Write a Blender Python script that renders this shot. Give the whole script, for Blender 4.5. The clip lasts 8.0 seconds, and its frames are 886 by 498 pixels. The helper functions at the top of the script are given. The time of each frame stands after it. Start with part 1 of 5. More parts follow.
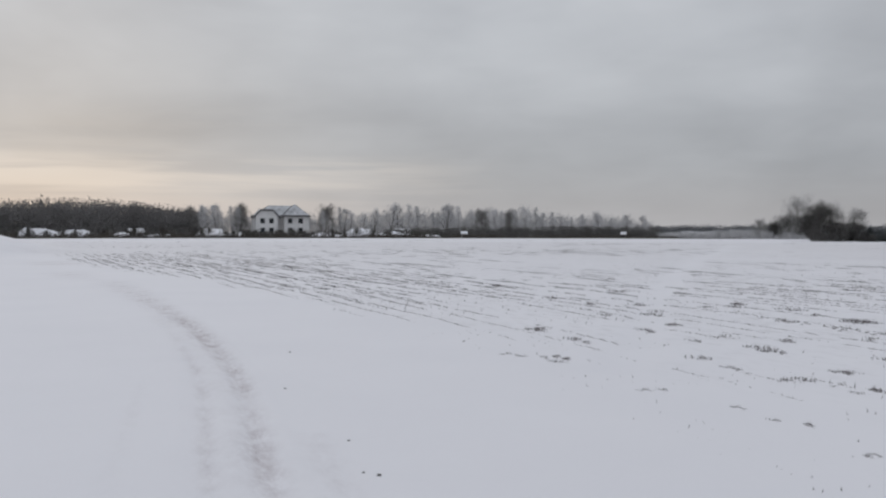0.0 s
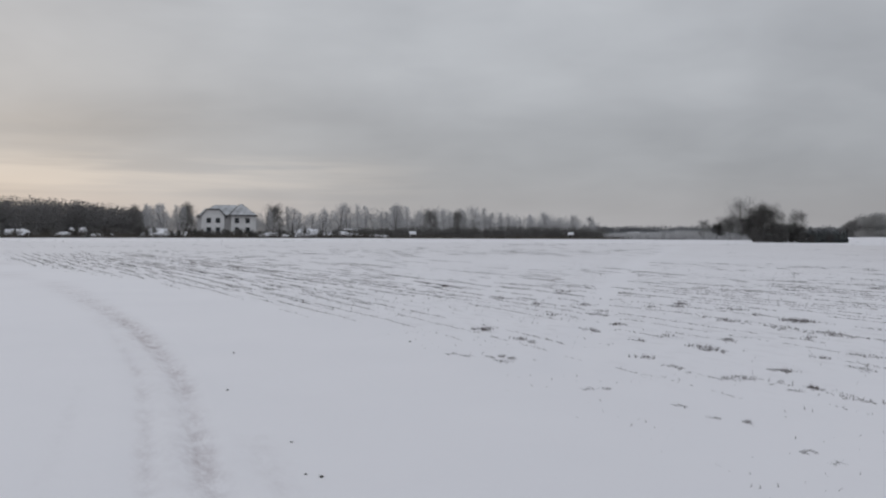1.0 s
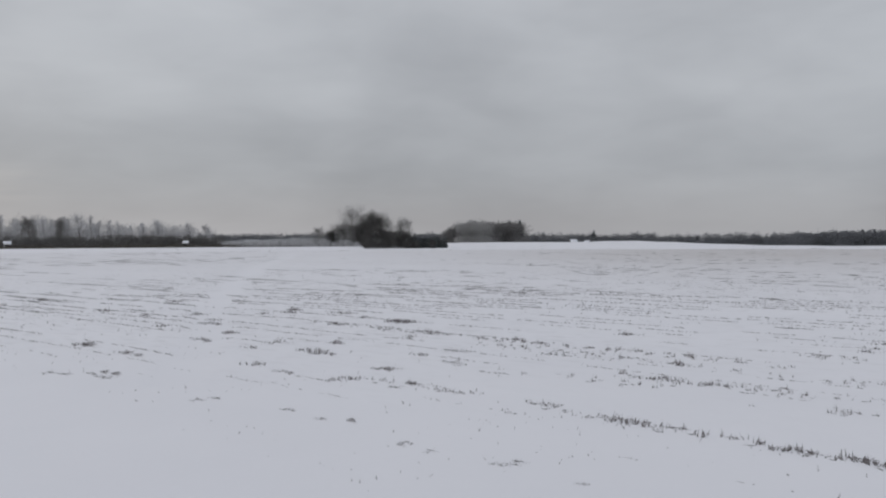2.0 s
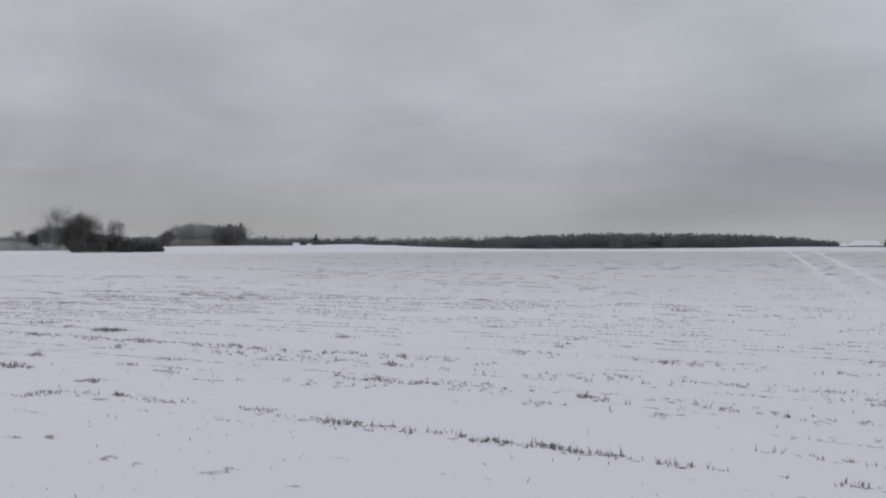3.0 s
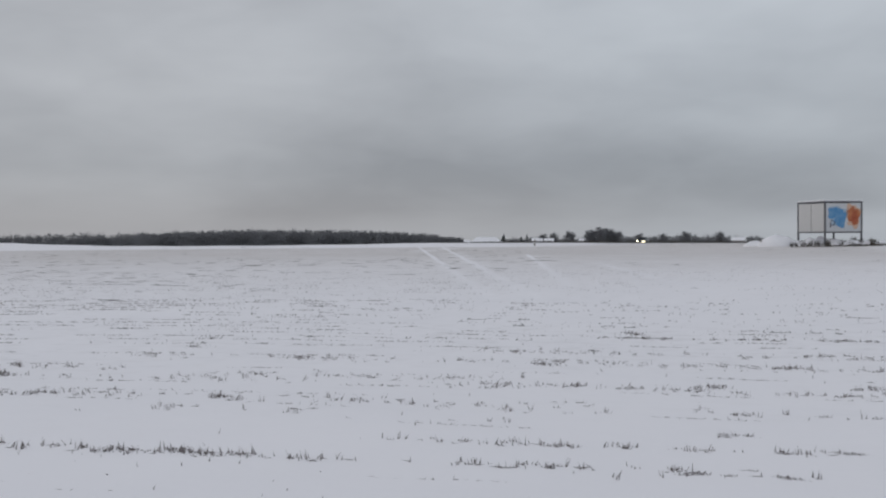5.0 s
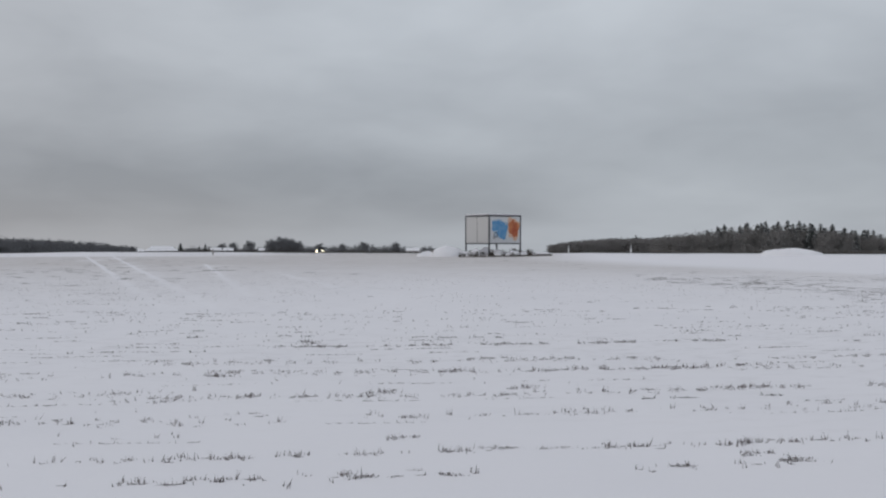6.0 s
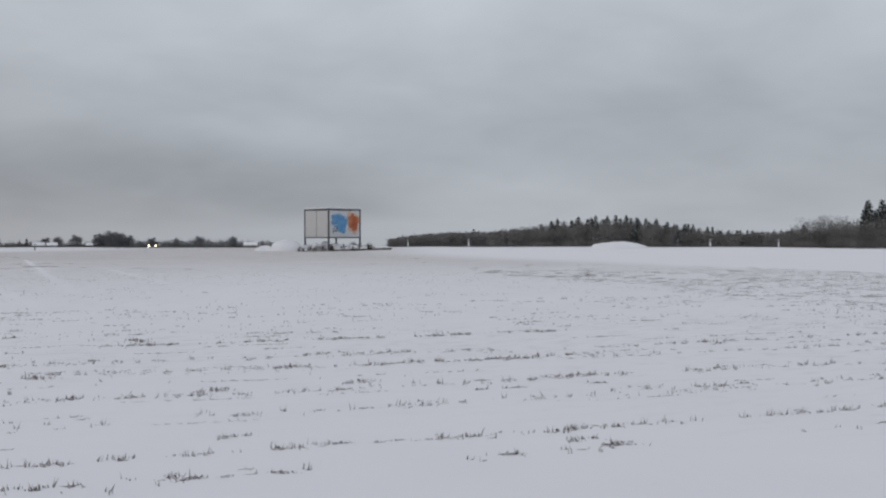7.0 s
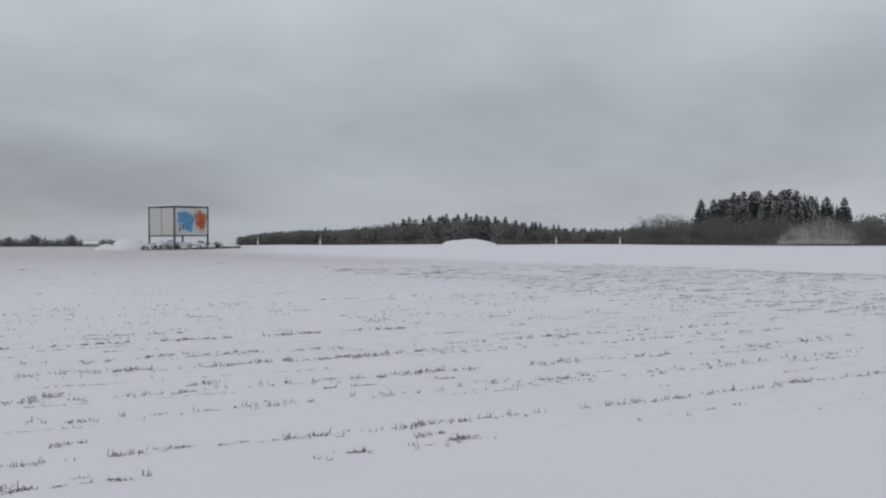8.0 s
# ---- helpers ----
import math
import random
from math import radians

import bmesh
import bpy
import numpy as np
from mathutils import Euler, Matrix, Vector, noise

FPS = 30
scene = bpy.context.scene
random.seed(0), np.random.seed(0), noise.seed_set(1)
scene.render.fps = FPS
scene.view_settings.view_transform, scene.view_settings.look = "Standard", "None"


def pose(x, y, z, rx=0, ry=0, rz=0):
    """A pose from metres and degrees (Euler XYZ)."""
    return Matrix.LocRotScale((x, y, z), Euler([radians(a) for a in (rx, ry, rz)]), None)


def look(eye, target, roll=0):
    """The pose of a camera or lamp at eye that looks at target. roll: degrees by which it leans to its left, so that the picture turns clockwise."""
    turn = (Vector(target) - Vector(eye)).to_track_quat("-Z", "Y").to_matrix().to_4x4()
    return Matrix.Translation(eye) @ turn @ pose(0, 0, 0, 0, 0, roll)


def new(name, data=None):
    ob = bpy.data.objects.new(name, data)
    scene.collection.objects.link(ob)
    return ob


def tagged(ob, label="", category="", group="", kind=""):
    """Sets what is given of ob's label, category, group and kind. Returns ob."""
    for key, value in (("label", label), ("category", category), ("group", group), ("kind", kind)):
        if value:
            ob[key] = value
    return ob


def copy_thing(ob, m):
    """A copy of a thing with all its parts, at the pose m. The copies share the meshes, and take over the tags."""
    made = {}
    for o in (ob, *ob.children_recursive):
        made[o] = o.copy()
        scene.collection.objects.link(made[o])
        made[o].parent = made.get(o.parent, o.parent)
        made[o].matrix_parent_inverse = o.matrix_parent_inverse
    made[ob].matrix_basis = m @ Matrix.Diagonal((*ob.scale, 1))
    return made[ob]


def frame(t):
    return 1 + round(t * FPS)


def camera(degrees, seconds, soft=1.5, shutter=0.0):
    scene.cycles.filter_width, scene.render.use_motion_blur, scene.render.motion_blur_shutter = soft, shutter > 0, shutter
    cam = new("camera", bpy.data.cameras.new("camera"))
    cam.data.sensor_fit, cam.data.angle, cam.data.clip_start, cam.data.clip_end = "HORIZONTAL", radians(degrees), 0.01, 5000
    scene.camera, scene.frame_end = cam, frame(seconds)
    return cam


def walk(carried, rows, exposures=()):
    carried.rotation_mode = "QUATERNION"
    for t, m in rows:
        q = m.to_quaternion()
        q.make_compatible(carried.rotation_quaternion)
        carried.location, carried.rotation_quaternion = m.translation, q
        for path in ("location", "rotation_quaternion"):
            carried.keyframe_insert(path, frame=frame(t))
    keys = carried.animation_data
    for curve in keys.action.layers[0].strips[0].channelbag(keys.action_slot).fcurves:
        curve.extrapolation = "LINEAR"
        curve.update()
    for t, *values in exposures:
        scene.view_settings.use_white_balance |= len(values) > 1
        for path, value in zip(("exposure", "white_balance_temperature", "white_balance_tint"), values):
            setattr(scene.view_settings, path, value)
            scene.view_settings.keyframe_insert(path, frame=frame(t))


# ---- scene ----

# ================= camera and walk =================
cam = camera(50.0, 8.0, soft=2.2)
ROWS = [
    (0.0, 0.000, 0.000, 1.600, 0.00, -1.14, -0.05),
    (0.5, 0.018, 0.011, 1.598, -1.32, -1.26, -0.47),
    (1.0, 0.035, 0.024, 1.596, -3.09, -1.12, -0.20),
    (1.1, 0.050, 0.027, 1.592, -5.50, -1.05, -0.20),
    (1.2, 0.067, 0.028, 1.589, -8.55, -0.88, -0.15),
    (1.3, 0.083, 0.028, 1.587, -11.90, -0.55, -0.05),
    (1.4, 0.097, 0.028, 1.586, -15.20, -0.38, 0.05),
    (1.5, 0.108, 0.029, 1.586, -18.24, -0.36, 0.19),
    (1.7, 0.126, 0.020, 1.588, -22.76, -0.53, 0.30),
    (2.8, 0.124, -0.115, 1.598, -35.90, -0.53, 0.21),
    (3.0, 0.141, -0.135, 1.604, -42.50, -0.54, 0.25),
    (3.2, 0.150, -0.142, 1.603, -44.35, -0.45, 0.22),
    (3.5, 0.158, -0.148, 1.602, -44.83, -0.36, 0.16),
    (3.8, 0.168, -0.152, 1.604, -45.90, -0.55, -0.20),
    (4.0, 0.179, -0.158, 1.606, -49.01, -1.02, -0.79),
    (4.2, 0.190, -0.166, 1.602, -54.94, -1.22, -0.23),
    (5.3, 0.219, -0.184, 1.599, -69.51, -0.72, 0.02),
    (5.5, 0.224, -0.198, 1.592, -75.85, -0.74, -0.07),
    (5.7, 0.234, -0.210, 1.591, -80.10, -0.52, -0.08),
    (6.0, 0.249, -0.226, 1.590, -82.99, -0.28, -0.08),
    (6.5, 0.255, -0.238, 1.588, -83.51, -0.59, 0.07),
    (6.8, 0.258, -0.255, 1.590, -86.60, -0.62, 0.05),
    (7.0, 0.261, -0.278, 1.593, -92.61, -0.64, 0.03),
    (7.2, 0.261, -0.298, 1.593, -98.70, -0.70, -0.06),
    (7.5, 0.260, -0.312, 1.593, -100.72, -0.78, -0.15),
    (8.0, 0.261, -0.320, 1.590, -101.50, -0.78, 0.14),
]
walk(cam, [(t, pose(x, y, z, 90 + pitch, lean, yaw)) for t, x, y, z, yaw, pitch, lean in ROWS], [(0.0, 0.05), (0.4, -0.05), (1.2, -0.04), (2.2, 0.0), (5.0, -0.01), (6.0, 0.01), (8.0, 0.0)])

# ================= world and light: overcast winter sky =================
DOME = 1.20  # the zenith against the lower sky
GLOW_AZ = 24.0  # low bright gap in the clouds, degrees to the left of +y


def nd(tree, kind, **kw):
    n = tree.nodes.new(kind)
    for k, v in kw.items():
        if k == "op":
            n.operation = v
        elif k == "blend":
            n.blend_type = v
        elif k == "dtype":
            n.data_type = v
    return n


def sky_world():
    w = bpy.data.worlds.new("overcast_sky")
    scene.world = w
    w.use_nodes = True
    t = w.node_tree
    t.nodes.clear()
    L = t.links.new
    out = nd(t, "ShaderNodeOutputWorld")
    tc = nd(t, "ShaderNodeTexCoord")
    sep = nd(t, "ShaderNodeSeparateXYZ")
    L(tc.outputs["Generated"], sep.inputs[0])
    def math_(op, a, b=None, c=None):
        n = nd(t, "ShaderNodeMath", op=op)
        for k, v in enumerate((a, b, c)):
            if isinstance(v, (int, float)):
                n.inputs[k].default_value = v
            elif v is not None:
                L(v, n.inputs[k])
        return n.outputs[0]

    def span(v, a, b, lo=0.0, hi=1.0):
        n = nd(t, "ShaderNodeMapRange")
        n.interpolation_type = "SMOOTHSTEP"
        for k, x in (("From Min", a), ("From Max", b), ("To Min", lo), ("To Max", hi)):
            n.inputs[k].default_value = x
        L(v, n.inputs["Value"])
        return n.outputs[0]

    def toward(az):
        n = nd(t, "ShaderNodeVectorMath", op="DOT_PRODUCT")
        n.inputs[1].default_value = (-math.sin(radians(az)), math.cos(radians(az)), 0)
        L(tc.outputs["Generated"], n.inputs[0])
        return n.outputs["Value"]

    def cloud(scale, squeeze, detail, rough, seed):
        """Cloud noise over the sky's dome, flattened towards the horizon."""
        c = nd(t, "ShaderNodeCombineXYZ")
        L(math_("ADD", sep.outputs["X"], seed), c.inputs[0])
        L(math_("ADD", sep.outputs["Y"], seed * 1.7), c.inputs[1])
        L(math_("MULTIPLY", math_("POWER", math_("MAXIMUM", sep.outputs["Z"], 0.0001), 0.8), squeeze), c.inputs[2])
        n = nd(t, "ShaderNodeTexNoise")
        n.inputs["Scale"].default_value = scale
        n.inputs["Detail"].default_value = detail
        n.inputs["Roughness"].default_value = rough
        n.inputs["Distortion"].default_value = 0.3
        L(c.outputs[0], n.inputs["Vector"])
        return n.outputs["Fac"]

    z = sep.outputs["Z"]
    big, small = cloud(1.7, 2.6, 2.0, 0.45, 3.7), cloud(3.6, 2.3, 4.0, 0.5, 9.1)
    puffs = cloud(8.5, 2.2, 3.0, 0.5, 14.3)
    both = math_("ADD", math_("ADD", math_("MULTIPLY", big, 0.60), math_("MULTIPLY", small, 0.36)), math_("MULTIPLY", puffs, 0.20))
    both = math_("SUBTRACT", both, 0.08)
    # a heavier, darker bank low over the horizon, away from the sun
    def patch(az, wide, core, z0, z1, z2, z3):
        """A bank of cloud about az, fading in from z0 to z1 and out again from z2 to z3."""
        return math_("MULTIPLY", span(toward(az), wide, core), math_("MULTIPLY", span(z, z0, z1), span(z, z3, z2)))

    tone = math_("SUBTRACT", both, math_("MULTIPLY", patch(-16.0, 0.86, 0.99, -0.02, 0.03, 0.05, 0.17), 0.19))
    tone = math_("SUBTRACT", tone, math_("MULTIPLY", patch(-71.0, 0.91, 0.99, 0.0, 0.03, 0.045, 0.12), 0.25))
    tone = math_("SUBTRACT", tone, math_("MULTIPLY", patch(-52.0, 0.95, 0.99, 0.045, 0.075, 0.11, 0.16), 0.13))
    tone = math_("SUBTRACT", tone, math_("MULTIPLY", patch(-37.0, 0.93, 0.985, 0.10, 0.17, 0.22, 0.33), 0.10))
    ramp = nd(t, "ShaderNodeValToRGB")
    e = ramp.color_ramp.elements
    e[0].position, e[0].color = 0.22, (0.298, 0.317, 0.350, 1)
    e[1].position, e[1].color = 0.66, (0.502, 0.532, 0.575, 1)
    m = e.new(0.47)
    m.color = (0.418, 0.444, 0.484, 1)
    L(tone, ramp.inputs[0])
    # warm, brighter gap towards the low sun behind the clouds
    streaks = cloud(2.6, 11.0, 4.0, 0.55, 5.3)
    rift = math_("MAXIMUM", math_("MULTIPLY", span(z, 0.030, 0.046), span(z, 0.085, 0.062)), math_("MULTIPLY", span(z, 0.16, 0.04), 0.28))
    gap = math_("MULTIPLY", span(toward(GLOW_AZ), 0.87, 0.985), math_("MULTIPLY", rift, span(streaks, 0.40, 0.60)))
    warm = nd(t, "ShaderNodeMix", dtype="RGBA")
    L(math_("MULTIPLY", gap, 0.56), warm.inputs[0])
    L(ramp.outputs[0], warm.inputs[6])
    warm.inputs[7].default_value = (0.70, 0.672, 0.645, 1)
    # faint brown-grey haze close to the horizon
    haze = nd(t, "ShaderNodeMix", dtype="RGBA")
    clear = math_("MULTIPLY", span(toward(GLOW_AZ), 0.99, 0.75, 0.3, 1.0), span(toward(-112.0), 0.99, 0.7, 0.1, 1.0))
    L(math_("MULTIPLY", span(z, 0.08, 0.0, 0.0, 0.45), clear), haze.inputs[0])
    L(warm.outputs[2], haze.inputs[6])
    haze.inputs[7].default_value = (0.365, 0.358, 0.368, 1)
    # an overcast dome grows brighter towards the zenith
    dome = nd(t, "ShaderNodeVectorMath", op="SCALE")
    # the cloud deck is warmer towards the low sun and bluer away from it
    tint = nd(t, "ShaderNodeMix", dtype="RGBA")
    L(span(toward(-12.0), 0.35, 0.88), tint.inputs[0])
    tint.inputs[6].default_value, tint.inputs[7].default_value = (0.985, 1.0, 1.008, 1), (1.020, 1.0, 0.985, 1)
    tinted = nd(t, "ShaderNodeVectorMath", op="MULTIPLY")
    L(haze.outputs[2], tinted.inputs[0])
    L(tint.outputs[2], tinted.inputs[1])
    L(tinted.outputs[0], dome.inputs[0])
    L(math_("MULTIPLY", span(z, 0.25, 1.0, 1.0, DOME), span(z, 0.07, 0.25, 1.0, 1.12)), dome.inputs["Scale"])
    cl = nd(t, "ShaderNodeBackground")
    L(dome.outputs[0], cl.inputs[0])
    cl.inputs[1].default_value = 1.0
    # a little clear sky behind the cloud
    ns = nd(t, "ShaderNodeTexSky")
    ns.sky_type = "NISHITA"
    ns.sun_disc = False
    ns.sun_elevation, ns.sun_rotation = radians(9), radians(-GLOW_AZ)
    nb = nd(t, "ShaderNodeBackground")
    L(ns.outputs[0], nb.inputs[0])
    nb.inputs[1].default_value = 0.05
    mx = nd(t, "ShaderNodeMixShader")
    mx.inputs[0].default_value = 0.94
    L(nb.outputs[0], mx.inputs[1])
    L(cl.outputs[0], mx.inputs[2])
    L(mx.outputs[0], out.inputs[0])


sky_world()
sun = new("sun", bpy.data.lights.new("sun", "SUN"))
sun.data.energy, sun.data.angle, sun.data.color = 0.4, radians(40), (1.0, 0.93, 0.85)
sun.matrix_world = look((-60 * math.sin(radians(GLOW_AZ)), 60 * math.cos(radians(GLOW_AZ)), 26), (0, 0, 0))

# ================= helpers for meshes =================
rng = np.random.default_rng(7)


def smooth(a, b, x):
    s = np.clip((np.asarray(x, float) - a) / (b - a), 0, 1)
    return s * s * (3 - 2 * s)


def mesh_of(name, verts, tris, mats, flat=True):
    verts, tris = np.asarray(verts, np.float32).reshape(-1, 3), np.asarray(tris, np.int32).reshape(-1, 3)
    me = bpy.data.meshes.new(name)
    me.vertices.add(len(verts))
    me.vertices.foreach_set("co", verts.ravel())
    me.loops.add(tris.size)
    me.loops.foreach_set("vertex_index", tris.ravel())
    me.polygons.add(len(tris))
    me.polygons.foreach_set("loop_start", np.arange(0, tris.size, 3, dtype=np.int32))
    me.polygons.foreach_set("use_smooth", np.full(len(tris), not flat))
    me.update(calc_edges=True)
    for m in mats if isinstance(mats, (list, tuple)) else [mats]:
        me.materials.append(m)
    return me


def basis(d):
    d = d / np.maximum(np.linalg.norm(d, axis=1, keepdims=True), 1e-9)
    ref = np.where(np.abs(d[:, 2:3]) > 0.9, [[1.0, 0, 0]], [[0, 0, 1.0]])
    a = np.cross(d, ref)
    a /= np.linalg.norm(a, axis=1, keepdims=True)
    return d, a, np.cross(d, a)


class Bits:
    """Collects triangles: spikes (twigs, needles, blades) and tapered tubes (trunks, limbs)."""

    def __init__(self):
        self.v, self.f, self.n = [], [], 0

    def add(self, verts, tris):
        verts = np.asarray(verts, float).reshape(-1, 3)
        self.v.append(verts)
        self.f.append(np.asarray(tris).reshape(-1, 3) + self.n)
        self.n += len(verts)
        return self

    def spikes(self, p, d, r, squash=1.0):
        p, d = np.atleast_2d(p).astype(float), np.atleast_2d(d).astype(float)
        r = np.broadcast_to(np.asarray(r, float), (len(p),))[:, None]
        _, a, b = basis(d)
        ring = [p + r * (math.cos(k) * a + squash * math.sin(k) * b) for k in (0.5, 2.6, 4.7)]
        v = np.stack(ring + [p + d], 1).reshape(-1, 3)
        base = np.arange(len(p))[:, None] * 4
        return self.add(v, np.concatenate([base + [0, 1, 3], base + [1, 2, 3], base + [2, 0, 3]]))

    def tubes(self, p, q, r0, r1, sides=5):
        p, q = np.atleast_2d(p).astype(float), np.atleast_2d(q).astype(float)
        r0 = np.broadcast_to(np.asarray(r0, float), (len(p),))[:, None]
        r1 = np.broadcast_to(np.asarray(r1, float), (len(p),))[:, None]
        _, a, b = basis(q - p)
        ks = np.arange(sides) * 2 * math.pi / sides
        v = np.stack([p + r0 * (math.cos(k) * a + math.sin(k) * b) for k in ks] + [q + r1 * (math.cos(k) * a + math.sin(k) * b) for k in ks], 1).reshape(-1, 3)
        base = np.arange(len(p))[:, None] * 2 * sides
        t = []
        for k in range(sides):
            j = (k + 1) % sides
            t += [base + [k, j, sides + k], base + [j, sides + j, sides + k]]
        return self.add(v, np.concatenate(t))

    def mesh(self, name, mat, flat=True):
        return mesh_of(name, np.concatenate(self.v), np.concatenate(self.f), mat, flat)


def part(name, me, parent, label="", m=None, kind=""):
    ob = new(name, me)
    ob.parent = parent
    if m is not None:
        ob.matrix_local = m
    if label:
        ob["label"] = label
    if kind:
        ob["kind"] = kind
    return ob


def thing(name, m, label, category, group="", kind=""):
    ob = new(name)
    ob.matrix_world = m
    return tagged(ob, label, category, group, kind)


def bm_mesh(name, bm, mat):
    me = bpy.data.meshes.new(name)
    bm.to_mesh(me)
    bm.free()
    for m in mat if isinstance(mat, (list, tuple)) else [mat]:
        me.materials.append(m)
    return me


def box_bm(sx, sy, sz, at=(0, 0, 0), bevel=0.0, bm=None):
    """A bevelled block that stands on its base centre."""
    own = bmesh.new()
    bmesh.ops.create_cube(own, size=1.0, matrix=Matrix.Translation((at[0], at[1], at[2] + sz / 2)) @ Matrix.Diagonal((sx, sy, sz, 1)))
    if bevel:
        bmesh.ops.bevel(own, geom=own.edges[:], offset=bevel, segments=1, affect="EDGES")
    if bm is None:
        return own
    tmp = bpy.data.meshes.new("tmp")
    own.to_mesh(tmp)
    own.free()
    bm.from_mesh(tmp)
    bpy.data.meshes.remove(tmp)
    return bm


def at_az(az, d):
    """The place d metres from the eye's swing, az degrees to the left of +y."""
    a = radians(az)
    ex = np.interp(-az, [0, 18, 45, 76, 101], [0, 0.108, 0.158, 0.224, 0.261])
    ey = np.interp(-az, [0, 18, 45, 76, 101], [0, 0.029, -0.148, -0.198, -0.320])
    return ex - math.sin(a) * d, ey + math.cos(a) * d


# ================= materials =================
def material(name, base, rough=0.8, alt=None, scale=3.0, fine=30.0, bump=0.15, dist=0.02, metal=0.0, spec=0.3, rand=0.0, object_space=True):
    """A plain surface with blotches at one scale, grain at another, a little relief and, if wanted, a shift from object to object."""
    m = bpy.data.materials.new(name)
    m.use_nodes = True
    t = m.node_tree
    b = t.nodes["Principled BSDF"]
    L = t.links.new
    tc = nd(t, "ShaderNodeTexCoord")
    src = tc.outputs["Object"] if object_space else nd(t, "ShaderNodeNewGeometry").outputs["Position"]
    n1, n2 = nd(t, "ShaderNodeTexNoise"), nd(t, "ShaderNodeTexNoise")
    for n, s in ((n1, scale), (n2, fine)):
        n.inputs["Scale"].default_value = s
        n.inputs["Detail"].default_value = 4
        L(src, n.inputs["Vector"])
    alt = alt or tuple(c * 0.7 for c in base)
    mix = nd(t, "ShaderNodeMix", dtype="RGBA")
    add = nd(t, "ShaderNodeMath", op="MULTIPLY_ADD")
    L(n2.outputs["Fac"], add.inputs[0])
    add.inputs[1].default_value = 0.5
    sub = nd(t, "ShaderNodeMath", op="MULTIPLY_ADD")
    L(n1.outputs["Fac"], sub.inputs[0])
    sub.inputs[1].default_value, sub.inputs[2].default_value = 1.6, -0.55
    L(sub.outputs[0], add.inputs[2])
    L(add.outputs[0], mix.inputs[0])
    mix.inputs[6].default_value, mix.inputs[7].default_value = (*alt, 1), (*base, 1)
    mix.clamp_factor = True
    col = mix.outputs[2]
    if rand:
        oi = nd(t, "ShaderNodeObjectInfo")
        hsv = nd(t, "ShaderNodeHueSaturation")
        mr = nd(t, "ShaderNodeMapRange")
        mr.inputs["To Min"].default_value, mr.inputs["To Max"].default_value = 1 - rand, 1 + rand
        L(oi.outputs["Random"], mr.inputs["Value"])
        L(mr.outputs[0], hsv.inputs["Value"])
        L(col, hsv.inputs["Color"])
        col = hsv.outputs[0]
    L(col, b.inputs["Base Color"])
    b.inputs["Roughness"].default_value = rough
    b.inputs["Metallic"].default_value = metal
    b.inputs["Specular IOR Level"].default_value = spec
    if bump:
        bp = nd(t, "ShaderNodeBump")
        bp.inputs["Strength"].default_value, bp.inputs["Distance"].default_value = bump, dist
        L(n2.outputs["Fac"], bp.inputs["Height"])
        L(bp.outputs[0], b.inputs["Normal"])
    return m


M_SNOW = material("settled_snow", (0.855, 0.842, 0.868), 0.75, (0.79, 0.775, 0.805), 0.8, 9.0, 0.4, 0.05)
M_TWIG = material("bare_twigs_dark", (0.145, 0.136, 0.128), 0.9, (0.085, 0.080, 0.076), 0.4, 3, 0, rand=0.25)
M_TWIG_PALE = material("frosted_twigs", (0.58, 0.57, 0.575), 0.9, (0.42, 0.41, 0.41), 0.4, 3, 0, rand=0.2)
M_TWIG_SOFT = material("brownish_grey_twigs", (0.44, 0.425, 0.41), 0.9, (0.30, 0.29, 0.28), 0.4, 3, 0, rand=0.2)
M_TWIG_MID = material("grey_brown_twigs", (0.24, 0.228, 0.218), 0.9, (0.15, 0.142, 0.135), 0.4, 3, 0, rand=0.25)
M_BARK = material("dark_bark", (0.12, 0.105, 0.09), 0.9, (0.06, 0.052, 0.045), 2, 14, 0.4, 0.03, rand=0.2)
M_BIRCH = material("birch_bark", (0.42, 0.41, 0.40), 0.8, (0.16, 0.15, 0.14), 1.2, 9, 0.2, 0.02)
M_NEEDLE = material("spruce_needles", (0.074, 0.083, 0.080), 0.85, (0.040, 0.046, 0.046), 1.0, 6, 0, rand=0.25)
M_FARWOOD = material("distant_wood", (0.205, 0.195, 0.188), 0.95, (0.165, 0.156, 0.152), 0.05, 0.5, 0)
# distance haze is painted into this wood's base colour as a bluer grey
M_HAZEWOOD = material("haze_tinted_wood", (0.185, 0.186, 0.194), 0.95, (0.145, 0.147, 0.155), 0.04, 0.4, 0)
M_WEED = material("dry_weeds", (0.115, 0.100, 0.082), 0.95, (0.055, 0.048, 0.042), 0.6, 4, 0)
M_STUB = material("stubble_straw", (0.290, 0.258, 0.254), 0.95, (0.130, 0.114, 0.114), 2.0, 30, 0)
M_SOIL = material("frozen_soil", (0.185, 0.166, 0.158), 0.95, (0.09, 0.081, 0.078), 3.0, 40, 0.5, 0.02)
M_ASPHALT = material("road_asphalt", (0.065, 0.066, 0.070), 0.85, (0.045, 0.046, 0.05), 0.5, 40, 0.3, 0.01)
M_PLASTER = material("pale_plaster", (0.66, 0.645, 0.63), 0.9, (0.50, 0.485, 0.475), 0.5, 8, 0.15, 0.02)
M_ROOF = material("dark_roof_tiles", (0.13, 0.12, 0.12), 0.8, (0.08, 0.075, 0.075), 1.0, 10, 0.3, 0.03)
M_ROOFSNOW = material("thin_patchy_roof_snow", (0.72, 0.72, 0.74), 0.8, (0.20, 0.195, 0.20), 0.55, 2.2, 0.3, 0.03)
